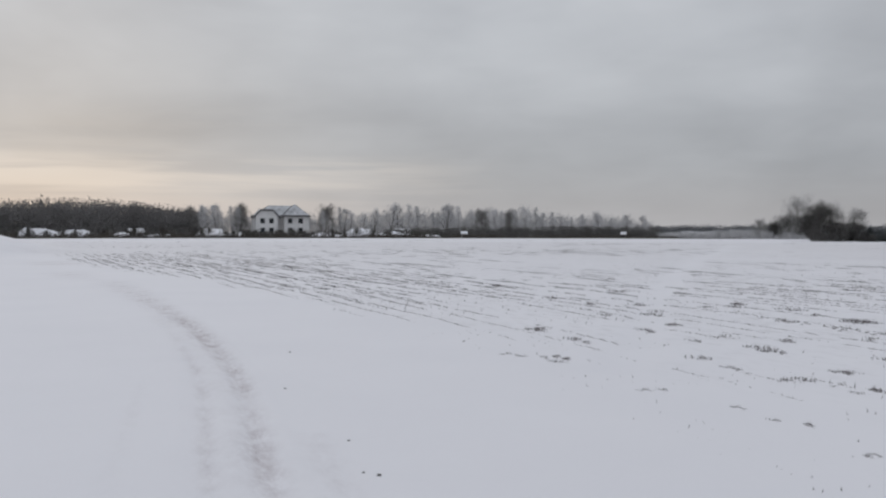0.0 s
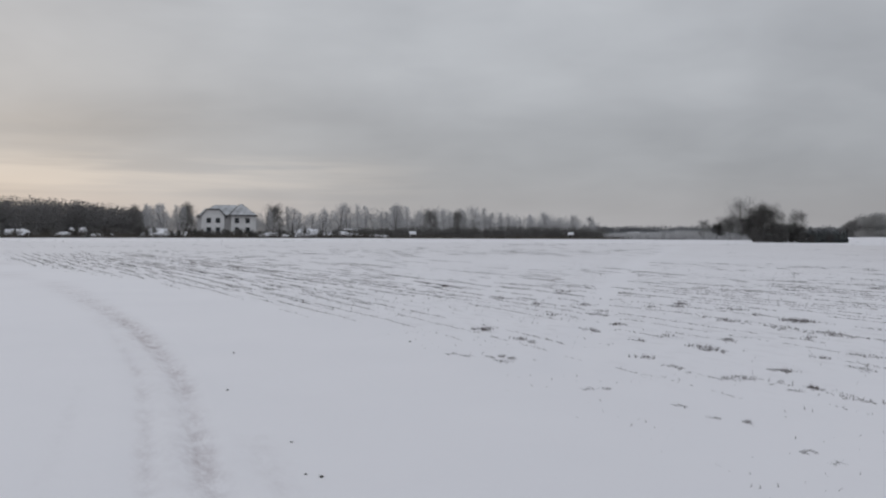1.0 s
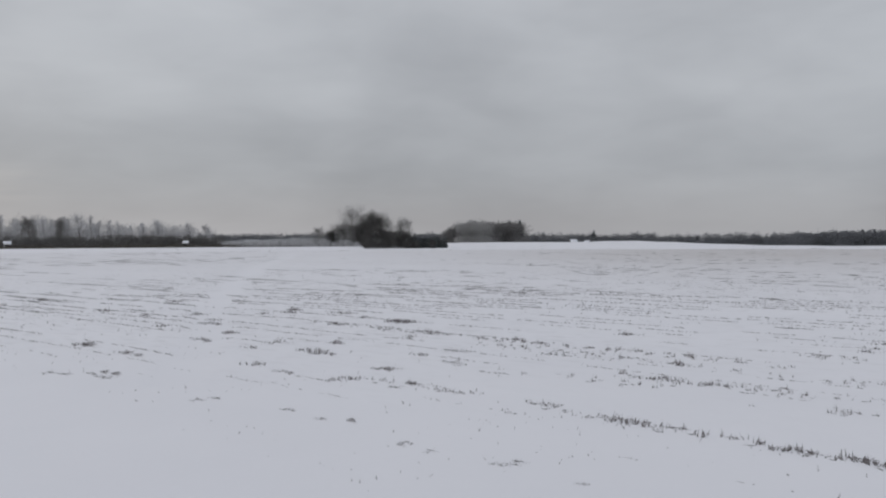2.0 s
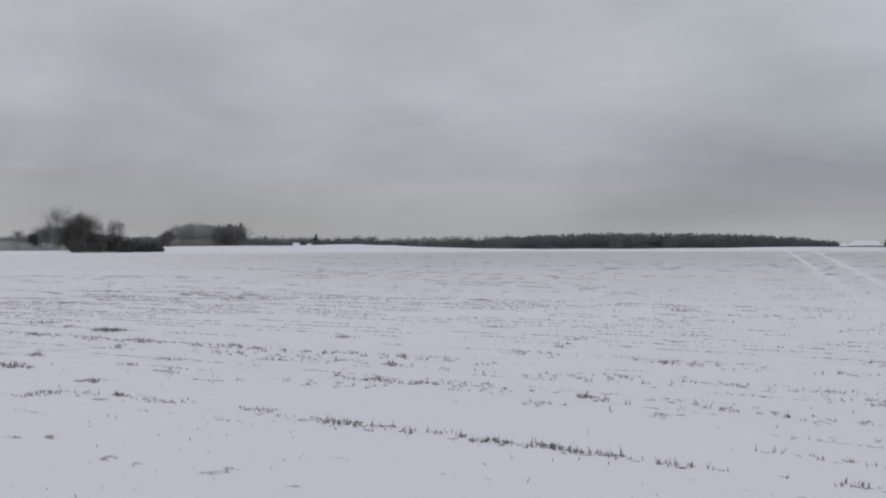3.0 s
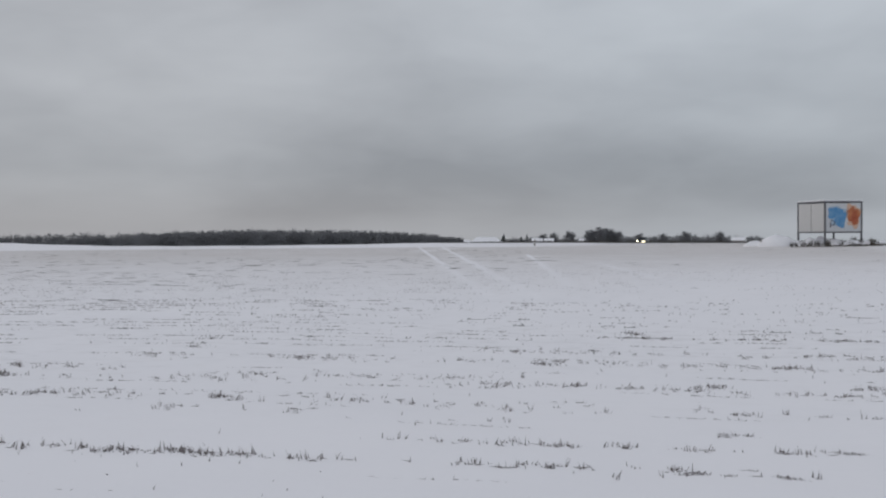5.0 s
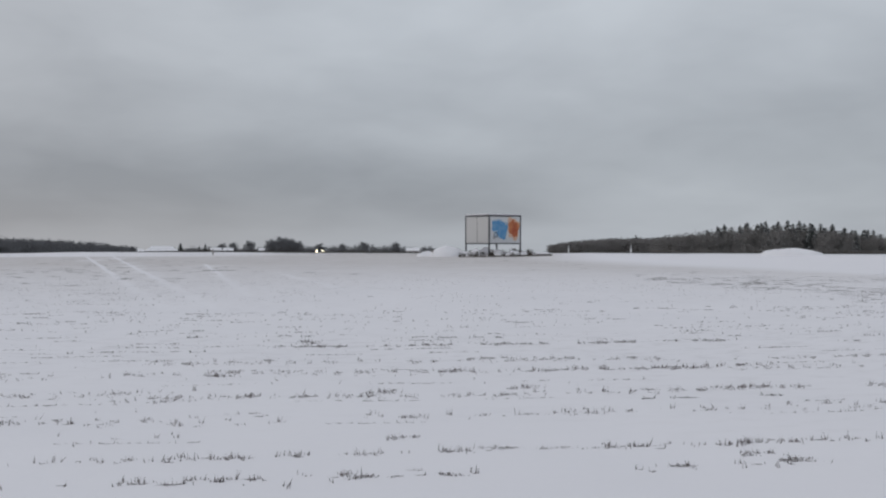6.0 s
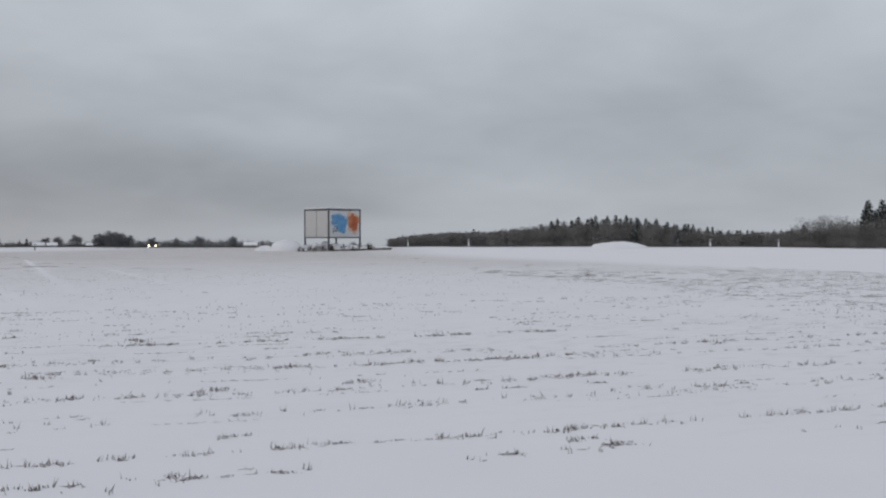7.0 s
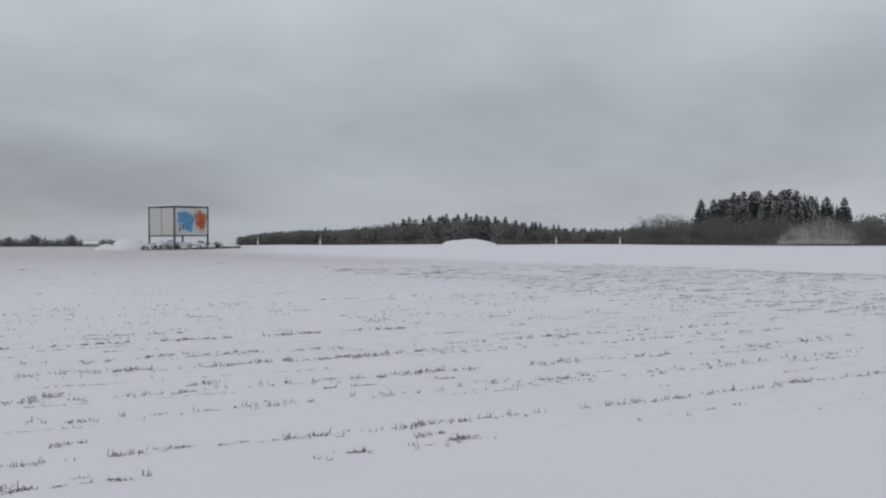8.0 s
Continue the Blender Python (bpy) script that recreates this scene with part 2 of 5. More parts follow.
M_GLASS = material("dark_window_glass", (0.02, 0.022, 0.026), 0.15, (0.012, 0.013, 0.016), 1.0, 6, 0, spec=0.5)
M_FRAME = material("painted_white_wood", (0.55, 0.55, 0.54), 0.6, (0.45, 0.45, 0.44), 1, 20, 0)
M_WOOD = material("weathered_boards", (0.20, 0.17, 0.14), 0.9, (0.12, 0.10, 0.085), 1, 12, 0.3, 0.01, rand=0.3)
M_BRICK = material("reddish_brick", (0.30, 0.17, 0.13), 0.9, (0.20, 0.12, 0.10), 1, 16, 0.3, 0.01)
M_STEEL = material("dull_grey_steel", (0.15, 0.15, 0.16), 0.55, (0.10, 0.10, 0.11), 2, 30, 0.1, 0.004, metal=0.5)
M_SHEET = material("bleached_banner_sheet", (0.69, 0.69, 0.70), 0.7, (0.58, 0.59, 0.61), 0.5, 12, 0.1, 0.004)
M_SHEET_GREY = material("greyish_banner_sheet", (0.60, 0.59, 0.585), 0.7, (0.52, 0.515, 0.515), 0.4, 12, 0.1, 0.004)
M_BLUE = material("printed_blue", (0.05, 0.24, 0.52), 0.6, (0.22, 0.40, 0.58), 1.6, 7, 0)
M_BLUE_PALE = material("printed_pale_blue", (0.30, 0.44, 0.58), 0.6, (0.48, 0.55, 0.62), 1.6, 7, 0)
M_ORANGE_PALE = material("printed_pale_orange", (0.66, 0.38, 0.24), 0.6, (0.66, 0.52, 0.42), 1.6, 7, 0)
M_RED = material("printed_dark_red", (0.36, 0.07, 0.04), 0.6, (0.55, 0.18, 0.08), 1.8, 7, 0)
M_ORANGE = material("printed_orange", (0.62, 0.25, 0.11), 0.6, (0.38, 0.09, 0.05), 1.4, 9, 0)
M_INK = material("printed_dark_mark", (0.10, 0.11, 0.13), 0.6, (0.06, 0.06, 0.08), 1, 9, 0)
M_POST = material("white_plastic_post", (0.74, 0.74, 0.74), 0.5, (0.64, 0.64, 0.64), 2, 20, 0)
M_BLACK = material("black_plastic", (0.025, 0.025, 0.027), 0.5, (0.018, 0.018, 0.02), 2, 20, 0)
M_CARPAINT = material("dark_car_paint", (0.05, 0.055, 0.065), 0.35, (0.04, 0.045, 0.05), 1, 20, 0, spec=0.5)

# ================= ground: one sheet to the horizon =================
ROAD_AZ, ROAD_D = -106.0, 113.0  # the highway's nearest point
ROAD_N = Vector((-math.sin(radians(ROAD_AZ)), math.cos(radians(ROAD_AZ)), 0))
ROAD_T = Vector((-ROAD_N.y, ROAD_N.x, 0))
TRACK = [(-1.6, -40.0), (-0.5, -12.0), (-0.52, 0.0), (-0.68, 3.4), (-0.98, 5.6), (-1.22, 6.5), (-1.55, 7.8), (-1.91, 9.2), (-2.38, 10.8), (-2.97, 12.5), (-4.1, 15.6), (-5.7, 19.4), (-7.9, 24.2), (-10.2, 28.9), (-13.4, 34.4), (-30.3, 70.4), (-62.0, 138.0)]
WHEELS = [  # tyre tracks that cross the stubble, filled with clean snow: two ends, half width
    (22.0, 9.1, 128.0, 66.9, 0.15), (22.0, 7.8, 126.0, 61.9, 0.15), (28.0, 9.0, 76.0, 29.1, 0.13), (26.0, 4.3, 52.0, 15.5, 0.10),
    (2.0, 10.8, 3.4, 15.5, 0.30), (3.4, 15.5, 5.2, 23.5, 0.35), (5.2, 23.5, 12.0, 46.0, 0.5), (12.0, 46.0, 30.0, 98.0, 0.35),
]


def row_bend(y):
    """How far the drilled rows have swung to the side at y."""
    y = np.asarray(y, float)
    far = np.clip(y - 5.0, 0, None)
    return 0.05 * np.clip(-1.0 - y, 0, 8) - 0.265 * y - 0.21 * (far - 14.0 * (1 - np.exp(-far / 14.0)))


def row_u(x, y):
    return np.asarray(x, float) - row_bend(y)


def lumps(x, y, s, seed):
    """Smooth bumps from a few crossing waves, about -1 to 1."""
    r = np.random.default_rng(seed)
    out = 0
    for k in range(7):
        a, f, ph = r.uniform(0, 6.28), s * r.uniform(0.6, 1.9), r.uniform(0, 6.28)
        out = out + np.sin(f * (np.cos(a) * x + np.sin(a) * y) + ph + 1.3 * np.sin(0.6 * f * (np.sin(a) * x - np.cos(a) * y) + 2 * ph))
    return out / 4.0


def seg_dist(x, y, pts):
    best, side = np.full(np.shape(x), 1e9), np.zeros(np.shape(x))
    for (ax, ay), (bx, by) in zip(pts[:-1], pts[1:]):
        vx, vy = bx - ax, by - ay
        ln = vx * vx + vy * vy
        t = np.clip(((x - ax) * vx + (y - ay) * vy) / ln, 0, 1)
        dx, dy = x - ax - t * vx, y - ay - t * vy
        d = np.hypot(dx, dy)
        s = np.sign(vx * dy - vy * dx) * d
        side = np.where(d < best, s, side)
        best = np.minimum(best, d)
    return best, side  # side: plus to the left of the way


def wheel_mask(x, y):
    m = np.zeros(np.shape(x))
    for ax, ay, bx, by, w in WHEELS:
        d, _ = seg_dist(x, y, [(ax, ay), (bx, by)])
        m = np.maximum(m, 1 - smooth(w * 0.6, w * 1.4, d + 0.25 * w * lumps(x, y, 2.0, 5)))
    return m


def headland(x, y):
    """Metres inside the field from the smooth snowy strip along the road."""
    dx, dy = 58.8, 16.9
    return (dx * (np.asarray(y) + 8.1) - dy * (np.asarray(x) - 92.6)) / math.hypot(dx, dy) + 1.5 * lumps(x, y, 0.12, 61)


def stubble_amount(x, y):
    """0 on the snowed-over margin by the track, 1 inside the field."""
    u = row_u(x, y)
    edge = 4.4 + 1.0 * smooth(11, 6, y) - 1.3 * smooth(13, 24, y) - 3.1 * smooth(27, 46, y) - 1.0 * smooth(46, 90, y) + 0.45 * lumps(x, y, 0.8, 21)
    drifted = smooth(15.9, 18.5, u) * (1 - smooth(22, 64, u)) * (1 - smooth(4, 14, y))
    return smooth(0.0, 1.6, u - edge) * (1 - 0.9 * wheel_mask(x, y)) * (1 - 0.6 * drifted) * smooth(0, 1, (headland(x, y) + 1.0) / (4.0 + 10.0 * smooth(42, 80, x)))


def gz(x, y):
    """The ground's height."""
    x, y = np.asarray(x, float), np.asarray(y, float)
    d = np.hypot(x, y)
    az = np.degrees(np.arctan2(-x, y))
    crest = np.interp(az, [-180, -88, -82, -73, -66, -53, -49, -45, -41, -37.5, -30, -26.5, -24, 40, 180], [190, 180, 158, 152, 137, 137, 143, 160, 212, 300, 330, 320, 184, 188, 188])
    z = -0.0135 * np.clip(d - crest, 0, 3200) * smooth(0, 30, d - crest)
    road = x * ROAD_N.x + y * ROAD_N.y - ROAD_D
    along = x * ROAD_T.x + y * ROAD_T.y
    z = z + 0.62 * smooth(-13, -5, road) * (1 - smooth(6, 16, road)) * (1 - 0.3 * smooth(200, 420, np.abs(along))) * (1 - 0.38 * smooth(-5, -35, along)) * (1 - 0.28 * smooth(24, 42, along))
    if np.ndim(d) == 0 and d > 160:
        return z
    near = 1 - smooth(40, 150, d)
    z = z + near * (0.022 * lumps(x, y, 0.33, 3) + 0.008 * lumps(x, y, 1.3, 8))
    td, ts = seg_dist(x, y, TRACK)
    fade = 1 - smooth(60, 150, d)
    for c, w, dep in ((0.0, 0.085, 0.036), (0.40, 0.075, 0.040), (0.52, 0.05, 0.016), (1.02, 0.10, 0.012), (-0.20, 0.09, -0.014), (0.21, 0.07, -0.016)):
        z = z - fade * dep * np.exp(-(((ts - c) / w) ** 2)) * (1 + 0.35 * lumps(x, y, 0.9, 12) + 0.3 * lumps(x, y, 4.5, 13))
    z = z - 0.03 * wheel_mask(x, y) * (1 - smooth(20, 90, d))
    # low ridges along the rows
    u = row_u(x, y)
    z = z + 0.008 * stubble_amount(x, y) * (1 - smooth(14, 40, d)) * (np.cos(u * 2 * math.pi / 0.62) + 0.5 * lumps(x, y, 3.0, 30))
    # drift thrown up beside the track, far along it
    bx, by = at_az(26.6, 72.0)
    z = z + 1.55 * np.exp(-(((x - bx) / 3.2) ** 2) - ((y - by) / 7.0) ** 2)
    return z


def axis_lines(lo, hi, step, grow, reach):
    inner = list(np.arange(lo, hi + 1e-6, step))
    a, s = [lo], step
    while a[-1] > -reach:
        s *= grow
        a.append(a[-1] - s)
    b, s = [hi], step
    while b[-1] < reach:
        s *= grow
        b.append(b[-1] + s)
    return np.array(a[:0:-1] + inner + b[1:])


def build_ground():
    xs, ys = axis_lines(-4.4, 0.6, 0.055, 1.085, 3200), axis_lines(2.0, 14.0, 0.075, 1.07, 3200)
    xs = np.concatenate([xs[xs <= 0.6], np.arange(0.68, 13.5, 0.15), [v for v in axis_lines(0, 13.5, 0.13, 1.06, 3200) if v > 13.55]])
    ys = np.concatenate([[-v for v in axis_lines(0, 7.0, 0.13, 1.06, 3200) if v > 7.05], np.arange(-6.9, 2.0, 0.13), ys[ys >= 2.0]])
    xs, ys = np.unique(xs.round(3)), np.unique(ys.round(3))
    X, Y = np.meshgrid(xs, ys)
    Z = gz(X, Y)
    n, m = X.shape
    idx = np.arange(n * m).reshape(n, m)
    a, b, c, d = idx[:-1, :-1].ravel(), idx[:-1, 1:].ravel(), idx[1:, 1:].ravel(), idx[1:, :-1].ravel()
    me = mesh_of("ground", np.stack([X, Y, Z], -1), np.concatenate([np.stack([a, b, c], 1), np.stack([a, c, d], 1)]), M_FIELD, flat=False)
    td, ts = seg_dist(X, Y, TRACK)
    far_on = smooth(9, 15, Y)
    dirt = (0.95 + 0.2 * far_on) * np.exp(-((ts / (0.085 + 0.07 * far_on)) ** 2)) + (0.62 - 0.3 * far_on) * np.exp(-(((ts - 0.40) / 0.06) ** 2)) + 0.16 * np.exp(-(((ts - 1.02) / 0.06) ** 2)) * (Y < 10) + 0.30 * np.exp(-(((ts - 0.10) / 0.20) ** 2))
    dirt = dirt + 0.30 * np.exp(-(((ts + 0.42) / 0.12) ** 2)) * (Y < 7.5)
    D = np.hypot(X, Y)
    dirt = dirt * (1 - 0.7 * smooth(40, 80, D))
    for name, val in (("track_s", np.clip(ts, -5, 5)), ("row_u", row_u(X, Y)), ("stubble", stubble_amount(X, Y)), ("track_dirt", dirt), ("thin_snow", 0.22 + 0.78 * smooth(-18, -44, np.degrees(np.arctan2(-X, Y))))):
        at = me.attributes.new(name, "FLOAT", "POINT")
        at.data.foreach_set("value", np.asarray(val, np.float32).ravel())
    ob = new("ground", me)
    return tagged(ob, "snow-covered stubble field with soil showing along the rows", "ground", kind="structure")


def field_material():
    m = bpy.data.materials.new("snow_over_stubble")
    m.use_nodes = True
    t = m.node_tree
    b = t.nodes["Principled BSDF"]
    L = t.links.new
    pos = nd(t, "ShaderNodeNewGeometry").outputs["Position"]
    sep = nd(t, "ShaderNodeSeparateXYZ")
    L(pos, sep.inputs[0])

    def attr(n):
        a = nd(t, "ShaderNodeAttribute")
        a.attribute_name = n
        return a.outputs["Fac"]

    def noise_at(vec, scale, detail=4, rough=0.55):
        n = nd(t, "ShaderNodeTexNoise")
        n.inputs["Scale"].default_value, n.inputs["Detail"].default_value, n.inputs["Roughness"].default_value = scale, detail, rough
        L(vec, n.inputs["Vector"])
        return n.outputs["Fac"]

    def ramp_of(fac, a, c):
        r = nd(t, "ShaderNodeMapRange")
        r.inputs["From Min"].default_value, r.inputs["From Max"].default_value = a, c
        L(fac, r.inputs["Value"])
        return r.outputs[0]

    def mul(a, c):
        n = nd(t, "ShaderNodeMath", op="MULTIPLY")
        for k, v in enumerate((a, c)):
            if isinstance(v, (int, float)):
                n.inputs[k].default_value = v
            else:
                L(v, n.inputs[k])
        return n.outputs[0]

    def stretched(su, sv):
        c = nd(t, "ShaderNodeCombineXYZ")
        L(mul(attr("row_u"), su), c.inputs[0])
        L(mul(sep.outputs["Y"], sv), c.inputs[1])
        return c.outputs[0]

    def dotted(v, off):
        n = nd(t, "ShaderNodeVectorMath", op="DOT_PRODUCT")
        n.inputs[1].default_value = (v[0], v[1], 0)
        L(pos, n.inputs[0])
        s = nd(t, "ShaderNodeMath", op="SUBTRACT")
        L(n.outputs["Value"], s.inputs[0])
        s.inputs[1].default_value = off
        return s.outputs[0]

    def off_track(ax, ay, bx, by, w):
        """0 on a straight tyre track, 1 away from it."""
        ln = math.hypot(bx - ax, by - ay)
        tx, ty = (bx - ax) / ln, (by - ay) / ln
        side = nd(t, "ShaderNodeMath", op="ABSOLUTE")
        L(dotted((-ty, tx), -ty * ax + tx * ay), side.inputs[0])
        on = ramp_of(side.outputs[0], w * 1.5, w * 0.7)
        go = dotted((tx, ty), tx * ax + ty * ay)
        on = mul(on, mul(ramp_of(go, 4.0, 26.0), ramp_of(go, ln, ln - 6.0)))
        inv = nd(t, "ShaderNodeMath", op="SUBTRACT")
        inv.inputs[0].default_value = 1.0
        L(on, inv.inputs[1])
        return inv.outputs[0]

    far = nd(t, "ShaderNodeVectorMath", op="LENGTH")
    L(pos, far.inputs[0])
    dist = far.outputs["Value"]
    # soil and straw showing in streaks along the rows
    streak = ramp_of(noise_at(stretched(6.0, 1.9), 1.0, 6, 0.65), 0.51, 0.72)
    patch = ramp_of(noise_at(stretched(0.10, 0.05), 1.0, 3), 0.30, 0.60)
    soil = mul(mul(mul(streak, patch), attr("stubble")), ramp_of(dist, 7.0, 24.0))
    thin = mul(mul(ramp_of(noise_at(stretched(1.3, 0.30), 1.0, 5, 0.65), 0.12, 0.66), mul(mul(attr("stubble"), attr("thin_snow")), mul(ramp_of(dist, 22.0, 80.0), ramp_of(dist, 131.0, 119.0)))), 0.84)
    # clean tyre tracks through the brownish far field
    for ax, ay, bx, by, w in WHEELS[:4]:
        thin = mul(thin, off_track(ax, ay, bx, by, w))
    snow = nd(t, "ShaderNodeMix", dtype="RGBA")
    L(noise_at(pos, 0.35, 5), snow.inputs[0])
    snow.inputs[6].default_value, snow.inputs[7].default_value = (0.820, 0.798, 0.828, 1), (0.886, 0.860, 0.886, 1)
    c1 = nd(t, "ShaderNodeMix", dtype="RGBA")
    L(thin, c1.inputs[0])
    L(snow.outputs[2], c1.inputs[6])
    c1.inputs[7].default_value = (0.50, 0.455, 0.43, 1)
    c2 = nd(t, "ShaderNodeMix", dtype="RGBA")
    L(mul(soil, 0.50), c2.inputs[0])
    L(c1.outputs[2], c2.inputs[6])
    c2.inputs[7].default_value = (0.13, 0.105, 0.09, 1)
    # ground-in dirt in the wheel ruts
    along = nd(t, "ShaderNodeCombineXYZ")
    L(mul(attr("track_s"), 9.0), along.inputs[0])
    L(mul(sep.outputs["Y"], 3.2), along.inputs[1])
    mud = mul(attr("track_dirt"), ramp_of(noise_at(along.outputs[0], 1.0, 6, 0.75), 0.36, 0.64))
    mud = mul(mud, ramp_of(noise_at(pos, 0.8, 3, 0.6), 0.22, 0.60))
    c3 = nd(t, "ShaderNodeMix", dtype="RGBA")
    L(mul(mud, 0.62), c3.inputs[0])
    L(c2.outputs[2], c3.inputs[6])
    c3.inputs[7].default_value = (0.38, 0.315, 0.325, 1)
    L(c3.outputs[2], b.inputs["Base Color"])
    b.inputs["Roughness"].default_value = 0.8
    b.inputs["Specular IOR Level"].default_value = 0.2
    bp = nd(t, "ShaderNodeBump")
    bp.inputs["Strength"].default_value, bp.inputs["Distance"].default_value = 0.28, 0.03
    L(noise_at(pos, 5.0, 6, 0.6), bp.inputs["Height"])
    L(bp.outputs[0], b.inputs["Normal"])
    return m


M_FIELD = field_material()
build_ground()


# ================= road =================
def build_road():
    b = Bits()
    ss = np.arange(-260, 420, 8.0)
    v, f = [], []
    for s in ss:
        for o in (-3.6, 3.6):
            p = ROAD_N * (ROAD_D + o) + ROAD_T * s
            v.append((p.x, p.y, float(gz(p.x, p.y)) + 0.03))
    for k in range(len(ss) - 1):
        f += [(2 * k, 2 * k + 2, 2 * k + 1), (2 * k + 1, 2 * k + 2, 2 * k + 3)]
    b.add(v, f)
    road = new("road", b.mesh("road", M_ASPHALT, flat=False))
    return tagged(road, "dark wet asphalt highway on a low bank", "road", kind="structure")


build_road()


# ================= trees =================
def unit_rows(a):
    return a / np.maximum(np.linalg.norm(a, axis=1, keepdims=True), 1e-9)


def bare_tree_bits(seed, H, R, low=0.25, limbs=12, twigs=1500, thick=0.022, upright=0.5, mid=0.70):
    """Trunk and limbs, and apart from them the crown of twigs, of a leafless tree."""
    r = np.random.default_rng(seed)
    wood, crown = Bits(), Bits()
    n = 7
    zs = np.linspace(0, 0.86 * H, n)
    tr = np.stack([np.cumsum(r.normal(0, 0.02 * H, n)) * (zs > 0), np.cumsum(r.normal(0, 0.02 * H, n)) * (zs > 0), zs], 1)
    rad = 0.022 * H * (1 - 0.85 * np.linspace(0, 1, n)) + 0.012
    wood.tubes(tr[:-1], tr[1:], rad[:-1], rad[1:], 6)
    subp, subd, subw = [], [], []
    for k in range(limbs):
        h = low + (0.86 - low) * (k + r.uniform(0, 0.9)) / limbs
        base = np.array([np.interp(h * H, zs, tr[:, c]) for c in range(3)])
        a = k * 2.4 + r.uniform(-0.5, 0.5)
        rel = (h - low) / (0.86 - low)
        reach = R * (0.55 + 0.75 * math.sin(math.pi * (0.18 + 0.72 * rel))) * r.uniform(0.72, 1.0) * 0.8
        d = np.array([math.cos(a), math.sin(a), upright + 0.9 * rel + r.uniform(-0.1, 0.2)])
        d = d / np.linalg.norm(d) * reach
        p1, p2 = base + d * 0.5 + r.normal(0, 0.04 * R, 3), base + d + (0, 0, 0.12 * reach)
        lr = 0.35 * np.interp(h * H, zs, rad) + 0.012
        wood.tubes([base, p1], [p1, p2], [lr, lr * 0.6], [lr * 0.6, lr * 0.25], 4)
        for j in range(6):
            f = r.uniform(0.3, 1.0)
            q = base + (p2 - base) * f
            sd = unit_rows((d / reach + r.normal(0, 0.55, 3) + (0, 0, 0.25))[None])[0] * reach * r.uniform(0.3, 0.55)
            wood.tubes(q, q + sd, lr * 0.4, lr * 0.12, 3)
            subp.append(q), subd.append(sd), subw.append(reach)
    top = tr[-1]
    for j in range(6):
        sd = np.array([r.normal(0, 0.25), r.normal(0, 0.25), 1.0]) * 0.14 * H
        wood.tubes(top, top + sd, 0.014, 0.006, 3)
        subp.append(top), subd.append(sd), subw.append(R * 0.5)
    lumps_c = [(0.0, 0.0, mid * H, 0.62 * R, 0.26 * H if mid > 0.6 else 0.46 * H)] + [tuple(q + sd * 0.55) + (r.uniform(0.22, 0.36) * R, r.uniform(0.20, 0.34) * R) for q, sd in zip(subp, subd)]
    pick = r.integers(0, len(lumps_c), twigs)
    pick[: twigs // 7] = 0
    c = np.array(lumps_c)[pick]
    way = unit_rows(r.normal(0, 1, (twigs, 3)))
    p = c[:, :3] + way * np.stack([c[:, 3], c[:, 3], c[:, 4]], 1) * r.uniform(0.1, 1, (twigs, 1)) ** 0.5
    p[:, 2] = np.maximum(p[:, 2], 0.05 * H)
    d = unit_rows(way * 0.7 + r.normal(0, 0.5, (twigs, 3)) + [0, 0, 0.45]) * R * r.uniform(0.09, 0.22, (twigs, 1))
    crown.spikes(p, d, thick * r.uniform(0.6, 1.3, twigs))
    return wood, crown


def spruce_bits(seed, H, R):
    r = np.random.default_rng(seed)
    wood, green, snow = Bits(), Bits(), Bits()
    wood.tubes([(0, 0, 0), (0, 0, 0.5 * H)], [(0, 0, 0.5 * H), (0, 0, 0.99 * H)], [0.02 * H, 0.011 * H], [0.011 * H, 0.003 * H], 6)
    levels = int(17 + H * 0.9)
    P, D, W, SP, SD = [], [], [], [], []
    for k in range(levels):
        z = H * (0.07 + 0.92 * (k / levels) ** 0.95)
        rr = R * (1 - z / H) ** 0.66 * r.uniform(0.70, 1.18) + 0.26
        for j in range(8):
            a = j * 0.785 + k * 0.4 + r.uniform(-0.25, 0.25)
            l = rr * r.uniform(0.72, 1.1)
            out = np.array([math.cos(a), math.sin(a), 0])
            side = np.array([-math.sin(a), math.cos(a), 0])
            d = out * l + (0, 0, -0.28 * l + 0.2 * H / levels)
            b = np.array([0, 0, z + r.uniform(-0.1, 0.1)])
            P.append(b), D.append(d), W.append(0.17 + 0.15 * l)
            for f in (0.35, 0.58, 0.8):
                for sgn in (1, -1):
                    P.append(b + d * f), D.append((out * 0.55 + side * sgn * 0.75) * l * 0.42 * (1.15 - f) + np.array([0, 0, -0.16 * l * r.uniform(0.4, 1.3)])), W.append(0.12 + 0.11 * l)
            if r.uniform() < 0.8:
                SP.append(b + d * 0.35 + (0, 0, 0.06 + 0.03 * l)), SD.append(d * r.uniform(0.35, 0.6))
    P.append((0, 0, 0.95 * H)), D.append((0, 0, 0.05 * H)), W.append(0.14)
    green.spikes(np.array(P), np.array(D), np.array(W), 0.6)
    snow.spikes(np.array(SP), np.array(SD), 0.16 + 0.09 * np.linalg.norm(np.array(SD), axis=1), 0.45)
    return wood, green, snow


